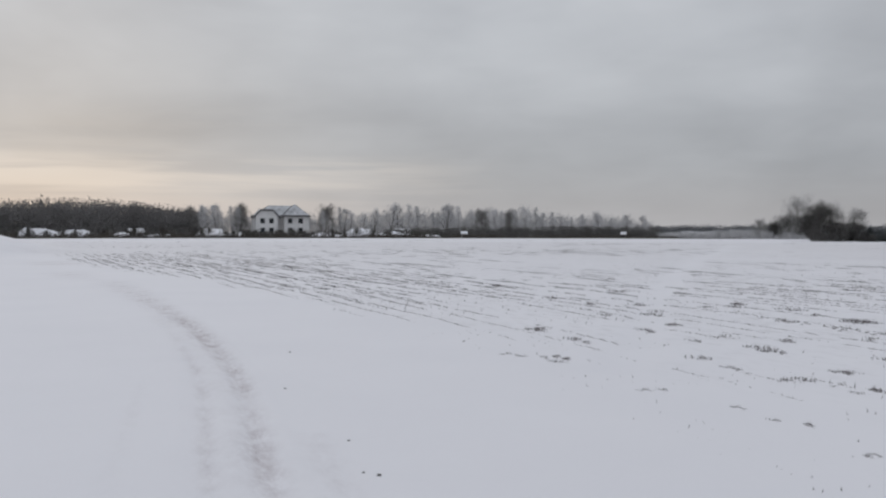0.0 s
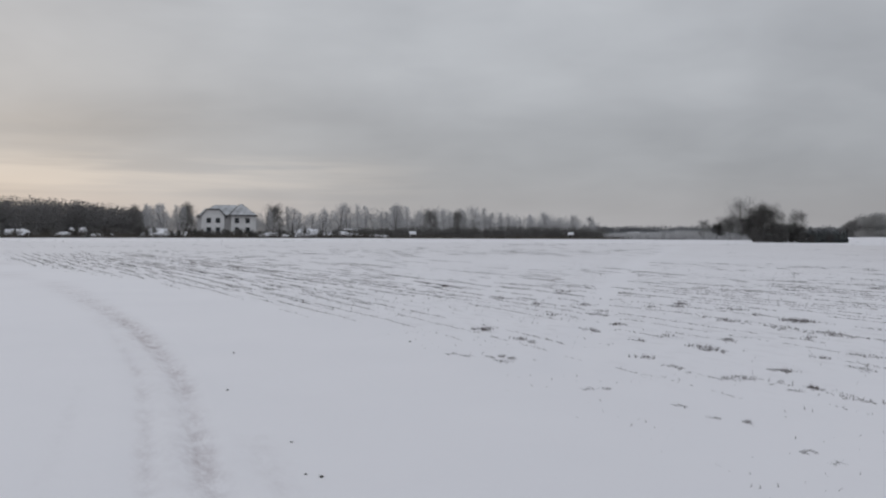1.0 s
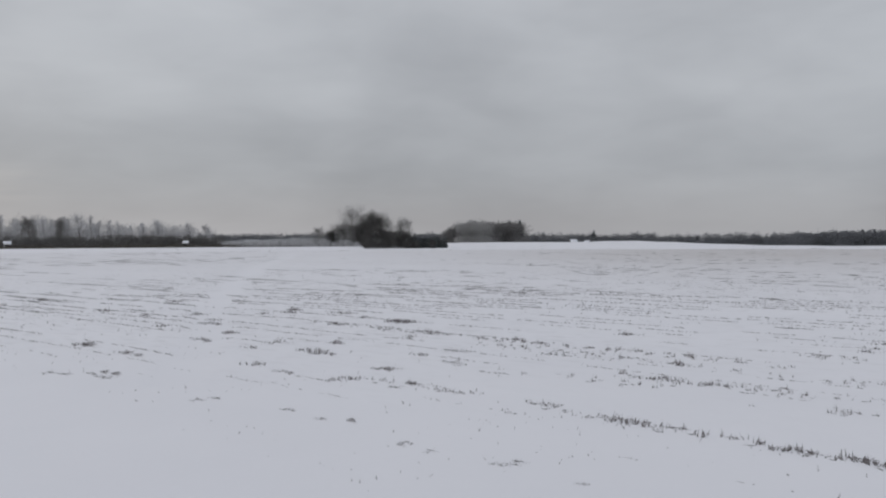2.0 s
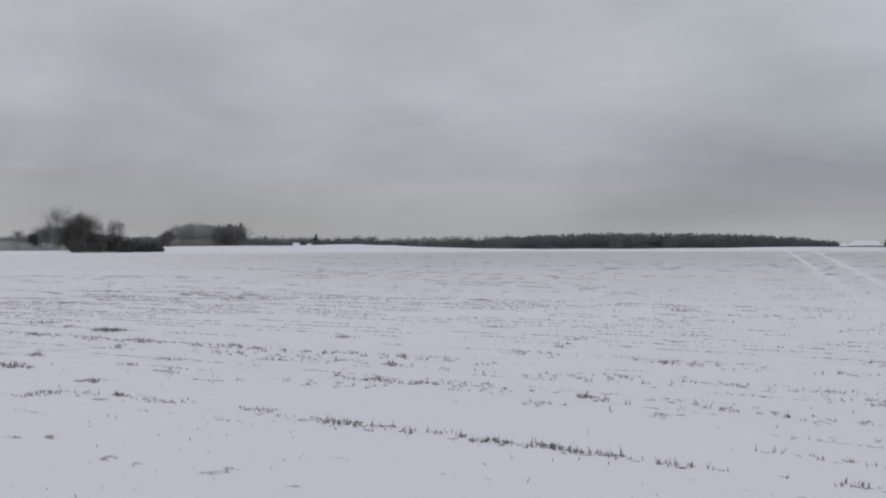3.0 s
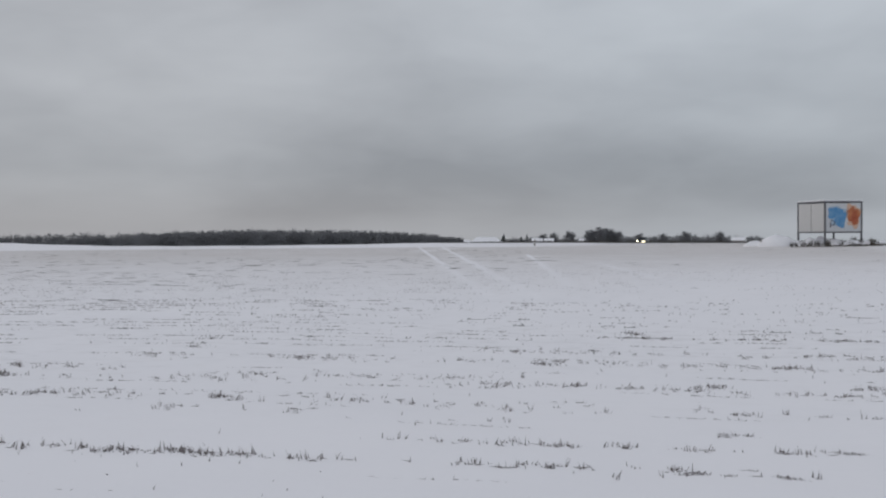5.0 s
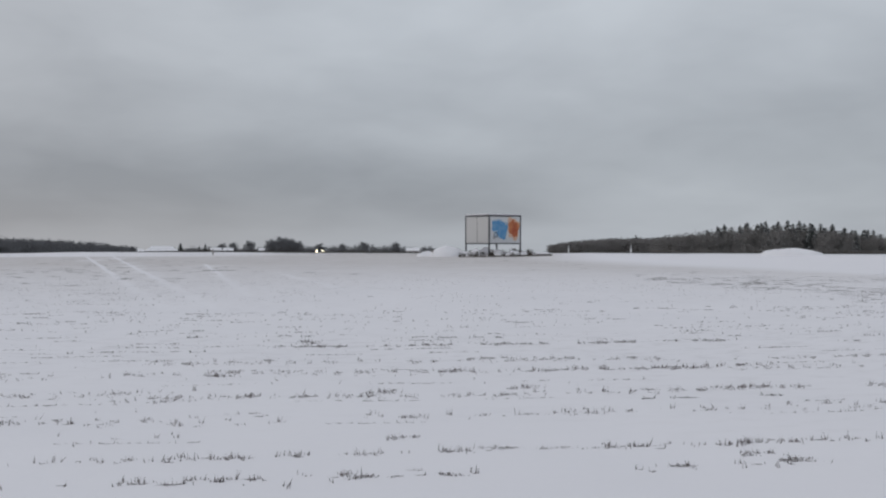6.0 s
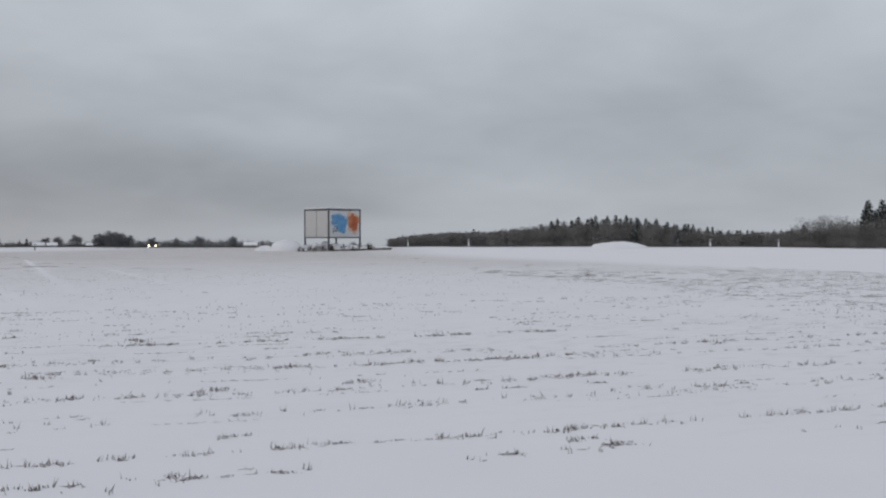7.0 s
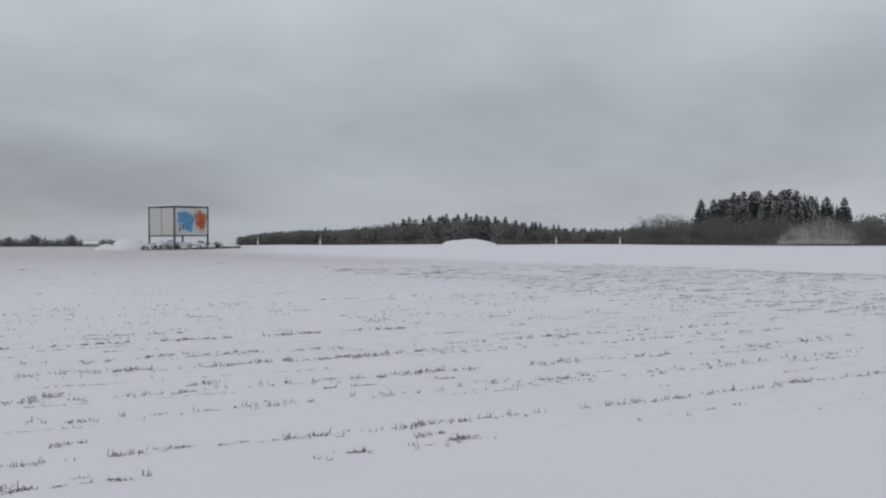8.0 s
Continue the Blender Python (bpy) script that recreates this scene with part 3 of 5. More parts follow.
def shrub_bits(seed, H, R, n=420, thick=0.016):
    r = np.random.default_rng(seed)
    stems, tw = Bits(), Bits()
    k = 16
    a, lean = r.uniform(0, 6.28, k), r.uniform(0.1, 0.9, k)
    base = np.stack([np.cos(a) * R * 0.15, np.sin(a) * R * 0.15, 0 * a], 1)
    tip = np.stack([np.cos(a) * R * lean * 0.85, np.sin(a) * R * lean * 0.85, H * (0.98 - 0.45 * lean**2) * r.uniform(0.75, 1, k)], 1)
    stems.tubes(base, tip, 0.03 * H / 3 + 0.01, 0.006, 4)
    pick, f = r.integers(0, k, n), r.uniform(0.2, 1.0, (n, 1))
    p = base[pick] + (tip - base)[pick] * f
    d = unit_rows(unit_rows(tip - base)[pick] * 0.7 + r.normal(0, 0.6, (n, 3)) + [0, 0, 0.2]) * r.uniform(0.12, 0.3, (n, 1)) * H
    tw.spikes(p, d, thick * r.uniform(0.6, 1.4, n))
    return stems, tw


class Kind:
    """One thing built once, then copied to its places."""

    def __init__(self, name, label, category, group, pieces):
        self.made, self.args, self.pieces = None, (name, label, category, group), pieces

    def put(self, x, y, turn=0.0, size=1.0, tall=1.0, label="", sink=0.06):
        m = Matrix.Translation((x, y, float(gz(x, y)) - sink)) @ Matrix.Rotation(turn, 4, "Z")
        if self.made is None:
            name, lab, cat, group = self.args
            ob = new(name)
            tagged(ob, lab, cat, group)
            for pn, me, pl, *more in self.pieces:
                part(pn, me, ob, pl, None, *more)
            self.made = ob
        else:
            ob = copy_thing(self.made, m)
        ob.matrix_world = m @ Matrix.Diagonal((size, size, size * tall, 1))
        if label:
            ob["label"] = label
        return ob


def bare_kind(seed, H, R, mat, bark, label, group, **kw):
    w, c = bare_tree_bits(seed, H, R, **kw)
    return Kind("bare_tree", label, "tree", group, [("trunk", w.mesh("trunk", bark), ""), ("crown", c.mesh("crown", mat), "crown of fine bare twigs", "stuff")])


def spruce_kind(seed, H, R):
    w, g, s = spruce_bits(seed, H, R)
    return Kind("spruce_tree", "dark green spruce with snow on its boughs", "tree", "spruces by the highway",
                [("trunk", w.mesh("trunk", M_BARK), ""), ("crown", g.mesh("crown", M_NEEDLE), "drooping dark green needle boughs", "stuff"), ("snow_cover", s.mesh("snow_cover", M_SNOW), "snow lying on the boughs", "stuff")])


def shrub_kind(seed, H, R, mat, label, group, **kw):
    s, t = shrub_bits(seed, H, R, **kw)
    return Kind("shrub", label, "shrub", group, [("stems", s.mesh("stems", mat), "", "stuff"), ("brush", t.mesh("brush", mat), "tangle of thin bare twigs", "stuff")])


def woods(name, label, spots, mat, seed, twigs=110, thick=0.05, wide=0.33, conifer=0.0, up=0.0, dense=1.0):
    """Far woods as one mass: spots of x, y, height."""
    r = np.random.default_rng(seed)
    b = Bits()
    for x, y, h in spots:
        z = float(gz(x, y))
        R = h * wide * r.uniform(0.8, 1.25)
        thick_ = thick * 1.3
        b.tubes((x, y, z - 0.2), (x + r.normal(0, 0.03 * h), y + r.normal(0, 0.03 * h), z + 0.8 * h), 0.016 * h, 0.005 * h, 4)
        n = int(twigs * dense)
        if r.uniform() < conifer:
            zz = h * (0.08 + 0.92 * r.uniform(0, 1, n) ** 1.25)
            a = r.uniform(0, 6.28, n)
            l = 0.22 * h * (1 - zz / h) ** 0.85 + 0.15
            b.spikes(np.stack([x + 0 * a, y + 0 * a, z + zz], 1), np.stack([np.cos(a) * l, np.sin(a) * l, -0.35 * l + 0.12], 1), 0.06 + 0.10 * l, 0.8)
            b.spikes((x, y, z + 0.93 * h), (0, 0, 0.1 * h), 0.06)
            continue
        k = 5
        lc = np.stack([r.normal(0, 0.42 * R, k), r.normal(0, 0.42 * R, k), h * np.linspace(0.32, 0.74, k)], 1)
        lr = np.stack([R * r.uniform(0.5, 0.8, k), h * r.uniform(0.17, 0.23, k)], 1)
        pick, way = r.integers(0, k, n), unit_rows(r.normal(0, 1, (n, 3)))
        p = np.array([x, y, z]) + lc[pick] + way * np.stack([lr[pick, 0], lr[pick, 0], lr[pick, 1]], 1) * r.uniform(0.05, 1, (n, 1)) ** 0.45
        d = unit_rows(way * 0.6 + r.normal(0, 0.6, (n, 3)) + [0, 0, up]) * r.uniform(0.04, 0.075 + 0.05 * up, (n, 1)) * h
        m = n // 3
        a, q = r.uniform(0, 6.28, m), r.uniform(0, 1.3, m) * R
        b.spikes(np.stack([x + np.cos(a) * q, y + np.sin(a) * q, z + r.uniform(-0.05, 0.16, m) * h], 1), np.stack([r.normal(0, 0.07, m), r.normal(0, 0.07, m), r.uniform(0.08, 0.26, m)], 1) * h, thick_ * 1.5)
        b.spikes(p, d, thick_ * (1.45 - 0.6 * up) * r.uniform(0.5, 1.4, n))
    ob = new(name, b.mesh(name, mat))
    return tagged(ob, label, "woods", kind="stuff")


def belt(az0, az1, d0, d1, tops, n, seed, jitter=0.12):
    """n spots in a belt of azimuths and distances; tops: rows of azimuth, height above eye level in metres per metre of distance."""
    r = np.random.default_rng(seed)
    azs = min(az0, az1) + abs(az1 - az0) * (np.arange(n) + r.uniform(-0.2, 1.2, n)) / n
    ds = r.uniform(d0, d1, n)
    rows = sorted(tops)
    out = []
    for a, d in zip(azs, ds):
        x, y = at_az(a, d)
        up = np.interp(a, [k for k, _ in rows], [v for _, v in rows]) * 0.001 * d + 1.6 - float(gz(x, y))
        out.append((x, y, max(1.0, up * (1 + r.uniform(-jitter, jitter * 0.35)))))
    return out


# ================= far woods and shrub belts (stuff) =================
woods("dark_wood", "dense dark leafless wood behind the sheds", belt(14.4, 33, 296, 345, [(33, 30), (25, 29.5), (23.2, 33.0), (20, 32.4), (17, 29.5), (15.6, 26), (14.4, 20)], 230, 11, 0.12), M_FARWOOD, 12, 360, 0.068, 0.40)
woods("pale_birch_wood", "hazy row of frosted birches beyond the field", belt(14.8, -12.6, 312, 345, [(14.8, 20), (13, 23), (11, 21), (8, 19), (5, 18), (2, 24.5), (-1, 25), (-4, 24), (-7, 19), (-10, 17), (-12.6, 9)], 270, 13, 0.3), M_TWIG_PALE, 14, 180, 0.054, 0.24, 0.0, 0.5)
woods("shrub_belt", "dark belt of leafless shrubs at the field edge", belt(3.5, -12.8, 203, 224, [(4, 2.0), (2, 3.6), (-3, 4.8), (-8, 6.0), (-12.8, 4.8)], 300, 15, 0.4), M_TWIG, 16, 105, 0.047, 0.5)
woods("garden_scrub", "tangled leafless scrub round the sheds", belt(32, 1.0, 189, 200, [(32, 1.5), (24.2, 2.0), (23.6, -2.0), (22, -1.0), (20.5, 1.0), (18, 2.5), (15, 2.0), (12, 0.5), (8, 0.5), (5, -0.5), (3, 1.5), (1, 1.5)], 190, 151, 0.85), M_WEED, 152, 90, 0.030, 0.55, 0.0, 0.3)
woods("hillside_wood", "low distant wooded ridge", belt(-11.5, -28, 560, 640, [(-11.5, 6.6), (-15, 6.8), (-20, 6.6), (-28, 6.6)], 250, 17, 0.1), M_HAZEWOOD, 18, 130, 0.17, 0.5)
woods("frosted_meadow_shrubs", "pale frosted willow scrub behind the field", belt(-12.8, -21.8, 198, 240, [(-12.8, -1.5), (-15, 0.3), (-17, 2.0), (-21.8, 2.6)], 260, 19, 0.3), M_TWIG_PALE, 20, 150, 0.030, 0.6)
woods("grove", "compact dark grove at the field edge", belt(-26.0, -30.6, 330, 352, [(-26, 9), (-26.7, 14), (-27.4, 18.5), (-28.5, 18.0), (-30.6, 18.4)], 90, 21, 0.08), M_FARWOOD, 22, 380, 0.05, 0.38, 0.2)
woods("pale_grove", "round pale leafless trees at the grove edge", belt(-26.9, -28.5, 322, 330, [(-26.9, 17), (-27.5, 20.5), (-28.0, 20.5), (-28.5, 18)], 16, 211, 0.1), M_TWIG_SOFT, 221, 800, 0.032, 0.42)
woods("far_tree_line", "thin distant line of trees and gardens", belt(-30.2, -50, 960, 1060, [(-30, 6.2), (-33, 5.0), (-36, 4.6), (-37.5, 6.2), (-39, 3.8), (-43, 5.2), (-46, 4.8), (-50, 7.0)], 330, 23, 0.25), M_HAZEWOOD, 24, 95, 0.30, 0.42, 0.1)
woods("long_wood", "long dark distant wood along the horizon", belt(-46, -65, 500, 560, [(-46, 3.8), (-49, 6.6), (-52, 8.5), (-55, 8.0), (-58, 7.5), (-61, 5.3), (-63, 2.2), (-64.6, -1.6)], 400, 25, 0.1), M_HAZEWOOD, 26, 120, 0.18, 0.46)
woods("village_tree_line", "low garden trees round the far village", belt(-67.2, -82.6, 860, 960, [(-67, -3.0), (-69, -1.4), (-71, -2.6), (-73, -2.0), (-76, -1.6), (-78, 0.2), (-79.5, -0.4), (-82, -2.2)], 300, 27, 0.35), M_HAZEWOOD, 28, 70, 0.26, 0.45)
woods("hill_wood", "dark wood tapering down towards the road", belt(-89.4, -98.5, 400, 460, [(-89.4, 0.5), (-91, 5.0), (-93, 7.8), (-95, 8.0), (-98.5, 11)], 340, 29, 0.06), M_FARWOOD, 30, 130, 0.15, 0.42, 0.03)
woods("mixed_wood", "mixed leafless and spruce wood behind the road", belt(-95.5, -116, 245, 300, [(-95.5, 9.2), (-98, 14.5), (-100, 19), (-103, 20.5), (-105.5, 16), (-107, 11), (-109, 8), (-111, 7), (-112.5, 9), (-116, 9)], 330, 31, 0.2), M_TWIG_MID, 32, 190, 0.068, 0.34, 0.0)
woods("roadside_thicket", "dark thicket of alder and willow by the road", belt(-111.5, -132, 172, 206, [(-111.5, 5), (-113, 12), (-114.5, 20), (-116, 24), (-118, 20), (-123, 18), (-126, 20), (-132, 21)], 150, 33, 0.5), M_TWIG_MID, 34, 480, 0.026, 0.46)
woods("dark_backing_wood", "dark leafless wood behind the spruces", belt(-114, -132, 215, 240, [(-114, 10), (-117, 22), (-123.5, 22), (-127, 22), (-132, 24)], 95, 35, 0.15), M_FARWOOD, 36, 190, 0.07, 0.34)

woods("willow_scrub", "pale fuzzy leafless willows in front of the spruces", belt(-120.9, -124.7, 164, 172, [(-120.9, 4), (-121.6, 9), (-122.4, 16.5), (-123.4, 18.5), (-124.0, 15), (-124.7, 8)], 20, 39, 0.55), M_TWIG_SOFT, 40, 300, 0.0105, 0.5, 0.0, 0.4)
woods("spruce_backing", "dense dark spruces behind the front row", belt(-116.8, -124.2, 228, 250, [(-116.8, 26), (-118, 37), (-120, 42), (-122.3, 42), (-123.5, 32), (-124.2, 28)], 70, 37, 0.1), M_NEEDLE, 38, 300, 0.05, 0.3, 1.0)


def weeds(name, label, az0, az1, d0, d1, n, h0, h1, seed, mat, r0=0.03):
    r = np.random.default_rng(seed)
    a, d = np.radians(az0 + (az1 - az0) * r.uniform(0, 1, n)), r.uniform(d0, d1, n)
    x, y = -np.sin(a) * d, np.cos(a) * d
    gap = 0.35 + 0.65 * smooth(-0.5, 0.6, lumps(x, y, 0.25, seed))
    p = np.stack([x, y, gz(x, y) - 0.03], 1)
    v = np.stack([r.normal(0, 0.12, n), r.normal(0, 0.12, n), r.uniform(h0, h1, n) * gap], 1)
    b = Bits().spikes(p, v, r0 * r.uniform(0.6, 1.5, n))
    return tagged(new(name, b.mesh(name, mat)), label, "weeds", kind="stuff")


weeds("field_edge_weeds", "dark strip of dry weeds along the field edge", 34, -17.5, 188, 200, 16000, 0.3, 0.95, 41, M_WEED, 0.05)


def verge():
    """Dry grass along the far edge of the road."""
    r = np.random.default_rng(42)
    n = 14000
    s, o = r.uniform(-95, 150, n), ROAD_D + 5.0 + 3.0 * r.uniform(0, 1, n)
    x, y = ROAD_N.x * o + ROAD_T.x * s, ROAD_N.y * o + ROAD_T.y * s
    b = Bits().spikes(np.stack([x, y, gz(x, y) - 0.03], 1), np.stack([r.normal(0, 0.05, n), r.normal(0, 0.05, n), r.uniform(0.08, 0.34, n)], 1), 0.03)
    return tagged(new("verge_grass", b.mesh("verge_grass", M_WEED)), "dry brown grass along the road verge", "grass", kind="stuff")


verge()

# ================= single trees =================
OAK = bare_kind(51, 6.4, 3.3, M_TWIG_SOFT, M_BARK, "round-crowned leafless tree in the field clump", "field clump", low=0.05, limbs=19, twigs=4600, thick=0.0125, mid=0.58)
WILLOW = bare_kind(52, 4.9, 2.7, M_TWIG, M_BARK, "dark dense leafless willow in the field clump", "field clump", low=0.06, limbs=17, twigs=7000, thick=0.021)
ROUND = bare_kind(53, 4.6, 2.3, M_TWIG_SOFT, M_BARK, "pale round-crowned leafless tree in the field clump", "field clump", low=0.04, limbs=16, twigs=3900, thick=0.0135, mid=0.55)
for kind, az, d, s, t in ((OAK, -20.45, 190, 1.04, 1.0), (WILLOW, -19.9, 191, 0.72, 0.9), (WILLOW, -20.45, 192, 0.80, 0.9), (OAK, -19.5, 192, 0.60, 0.95), (WILLOW, -21.6, 149, 0.98, 0.95), (WILLOW, -21.15, 150, 0.78, 0.9), (WILLOW, -20.9, 189, 0.68, 0.9), (ROUND, -22.5, 153, 0.9, 1.0),
                          (ROUND, -23.45, 151, 0.88, 1.0), (ROUND, -18.5, 192, 0.78, 0.9), (WILLOW, -19.15, 191, 0.54, 1.0), (WILLOW, -22.4, 152, 0.50, 1.0), (WILLOW, -23.2, 151, 0.48, 1.0), (WILLOW, -22.7, 148, 0.45, 1.0), (WILLOW, -23.6, 148, 0.42, 1.0), (OAK, -21.2, 190, 0.70, 1.0), (ROUND, -20.0, 190, 0.90, 1.0)):
    kind.put(*at_az(az, d), turn=az * 3, size=s, tall=t)
BIRCH = [bare_kind(60 + k, 10.0, 1.7, M_TWIG_PALE, M_BIRCH, "slender pale birch with a frosted crown", "birches beyond the field", low=0.25, limbs=16, twigs=1900, thick=0.024, upright=1.3) for k in range(3)]
GREY = [bare_kind(64 + k, 8.0, 2.4, M_TWIG_PALE, M_BARK, "grey leafless broad tree beyond the field", "broad trees beyond the field", low=0.15, limbs=15, twigs=2600, thick=0.020) for k in range(2)]
r_t = np.random.default_rng(70)
TOPS = [(14.3, 24), (13.5, 26.5), (12.3, 23), (7.2, 21.5), (6.0, 23.5), (5.2, 17), (4.0, 20), (2.8, 25.5), (1.5, 25.8), (0.4, 20), (-0.4, 25.2), (-1.4, 24), (-2.3, 19.5), (-3.2, 21), (-4.1, 24), (-5.2, 23), (-6.2, 20), (-7.5, 16), (-8.6, 17), (-9.6, 17.5), (-10.9, 15), (-11.8, 13)]
for k, (az, up) in enumerate(TOPS):
    for j in range(2 if k > 2 else 3):
        a = az + r_t.uniform(-0.45, 0.45)
        d = r_t.uniform(285, 312)
        x, y = at_az(a, d)
        h = (up * r_t.uniform(0.90, 1.10)) * 0.001 * d + 1.6 - float(gz(x, y))
        kd, base = (BIRCH[int(r_t.integers(0, 3))], 10.0) if r_t.uniform() < 0.72 else (GREY[int(r_t.integers(0, 2))], 8.0)
        kd.put(x, y, r_t.uniform(0, 6.28), h / base)
DARKB = bare_kind(67, 8.0, 3.1, M_TWIG_MID, M_BARK, "dark leafless broad tree beyond the field", "broad trees beyond the field", low=0.08, limbs=16, twigs=4200, thick=0.026)
for az, d, up in ((12.0, 300, 22.5), (7.0, 288, 22.0), (-2.35, 240, 18.5), (14.9, 300, 20), (-4.0, 300, 17)):
    x, y = at_az(az, d)
    DARKB.put(x, y, az, (up * 0.001 * d + 1.6 - float(gz(x, y))) / 8.0, label="dark leafless broad tree beyond the field")

# spruces: the group by the road, the wood behind it, single ones in the distance
SPRUCE = [spruce_kind(80, 10.0, 2.7), spruce_kind(81, 10.0, 2.2), spruce_kind(82, 10.0, 3.1)]


def spruce(az, d, up, k, turn=0.0):
    x, y = at_az(az, d)
    SPRUCE[k % 3].put(x, y, turn, (up * 0.001 * d + 1.6 - float(gz(x, y))) / 10.0)


GROUP = [(-116.7, 38.1), (-117.4, 38.1), (-118.0, 38.6), (-118.5, 44.6), (-119.05, 45.6), (-119.8, 46.1), (-120.5, 46.1), (-121.1, 45.1), (-121.5, 47.6), (-121.9, 46.1), (-122.7, 39.6), (-123.5, 38.6), (-124.4, 38.1)]
for k, (az, up) in enumerate(GROUP):
    spruce(az, 214 + 9 * ((k * 7) % 3), up, k, k * 1.1)
    if 1 < k < 11:
        spruce(az + 0.27, 226 + 6 * (k % 2), up * (0.86 + 0.06 * (k % 3)), k + 1, k * 2.3)
        spruce(az - 0.2, 207, up * 0.70, k + 2, k * 0.7)
r_s = np.random.default_rng(85)
for k in range(46):
    az = -98.5 - 14.5 * (k + r_s.uniform(0, 1)) / 46
    up = np.interp(-az, [98, 100, 101.5, 103.5, 105, 106, 107.5, 109, 111, 113], [16, 22.5, 25.0, 24.5, 21.5, 17, 14.5, 10, 8, 10]) * r_s.uniform(0.78, 1.04)
    spruce(az, r_s.uniform(255, 290), up, k, r_s.uniform(0, 6.28))
for az, d, up in ((-94.45, 430, 10.5), (-30.5, 345, 19.5), (-29.9, 348, 17.5), (-34.9, 955, 8.0), (-68.95, 850, 0.6), (-67.55, 800, 1.4), (-68.6, 860, -1.6), (-113.4, 240, 15)):
    spruce(az, d, up, int(d), az)
for k in range(15):
    az = -23.7 - 2.3 * k / 14
    d = 147 + (k * 7) % 5
    SPRUCE[k % 3].put(*at_az(az, d), k * 1.7, 0.17 + 0.055 * ((k * 5) % 4) / 3 + (0.03 if k in (3, 8) else 0), 1.0, "young spruce at the end of the field clump")
BUSH = shrub_kind(90, 2.2, 1.5, M_TWIG, "dark tangled leafless shrub at the field edge", "field edge shrubs", n=480, thick=0.034)
BUSHP = shrub_kind(91, 2.2, 1.5, M_TWIG_PALE, "pale frosted leafless shrub", "frosted shrubs", n=430, thick=0.030)
for k in range(44):
    a = 27 - 25.0 * (k + r_s.uniform(0, 1)) / 44
    BUSH.put(*at_az(a, r_s.uniform(192, 212)), k, r_s.uniform(0.55, 1.15))
for k in range(16):
    BUSH.put(*at_az(11.8 - 4.2 * k / 16, r_s.uniform(194, 206)), k, r_s.uniform(0.5, 1.0))
for k in range(26):
    BUSH.put(*at_az(-21.2 - 4.75 * k / 26, r_s.uniform(145, 151)), k, r_s.uniform(0.45, 0.85))
for k in range(30):
    BUSHP.put(*at_az(-14.0 - 7.2 * k / 30, r_s.uniform(181, 187)), k, r_s.uniform(0.4, 0.72))
# village trees share the wood colour with air haze mixed in
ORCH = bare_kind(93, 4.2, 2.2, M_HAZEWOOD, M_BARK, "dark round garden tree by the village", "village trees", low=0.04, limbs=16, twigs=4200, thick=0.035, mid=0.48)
for az, d, up in ((-71.45, 800, 0.0), (-73.35, 790, 3.2), (-74.0, 800, 1.4), (-72.9, 800, 1.2), (-73.7, 805, 2.4), (-69.9, 830, -2.0), (-70.5, 840, -1.4), (-76.9, 840, -2.4), (-78.2, 840, -0.8), (-80.2, 840, -1.0), (-75.6, 840, -2.0), (-72.65, 795, 0.2), (-74.4, 800, -0.2)):
    x, y = at_az(az, d)
    ORCH.put(x, y, az, (up * 0.001 * d + 1.6 - float(gz(x, y))) / 4.2)


# ================= buildings =================
def prism_bm(w, d, z0, z1, over=0.35, inset=None, bm=None):
    """A hipped roof: eaves rectangle to a ridge (or a point)."""
    bm = bm or bmesh.new()
    x, y = w / 2 + over, d / 2 + over
    k = inset if inset is not None else min(x, y)
    rx = max(0.02, x - k)
    low = [bm.verts.new(p) for p in ((-x, -y, z0), (x, -y, z0), (x, y, z0), (-x, y, z0))]
    mid = [bm.verts.new((v.co.x, v.co.y, z0 + 0.16)) for v in low]
    a, b = bm.verts.new((-rx, 0, z1)), bm.verts.new((rx, 0, z1))
    bm.faces.new(low[::-1])
    for i in range(4):
        j = (i + 1) % 4
        bm.faces.new((low[i], low[j], mid[j], mid[i]))
    bm.faces.new((mid[0], mid[1], b, a))
    bm.faces.new((mid[2], mid[3], a, b))
    bm.faces.new((mid[1], mid[2], b))
    bm.faces.new((mid[3], mid[0], a))
    return bm


def gable_bm(w, d, z0, z1, over=0.3, thick=0.12):
    """Two roof slabs over a ridge along x."""
    bm = bmesh.new()
    x, y = w / 2 + over, d / 2 + over
    for s in (-1, 1):
        p = [(-x, s * y, z0), (x, s * y, z0), (x, 0, z1), (-x, 0, z1)]
        lo = [bm.verts.new(q) for q in p]
        hi = [bm.verts.new((q[0], q[1], q[2] + thick)) for q in p]
        bm.faces.new(lo), bm.faces.new(hi)
        for i in range(4):
            j = (i + 1) % 4
            bm.faces.new((lo[i], lo[j], hi[j], hi[i]))
    bmesh.ops.recalc_face_normals(bm, faces=bm.faces[:])
    return bm


def gable_body_bm(w, d, h, ridge):
    bm = bmesh.new()
    x, y = w / 2, d / 2
    rings = []
    for s in (-x, x):
        rings.append([bm.verts.new(p) for p in ((s, -y, 0), (s, y, 0), (s, y, h), (s, 0, ridge), (s, -y, h))])
    bm.faces.new(rings[0]), bm.faces.new(rings[1][::-1])
    for i in range(5):
        j = (i + 1) % 5
        bm.faces.new((rings[0][i], rings[0][j], rings[1][j], rings[1][i]))
    bmesh.ops.recalc_face_normals(bm, faces=bm.faces[:])
    return bm


WINDOW_MESH = {}


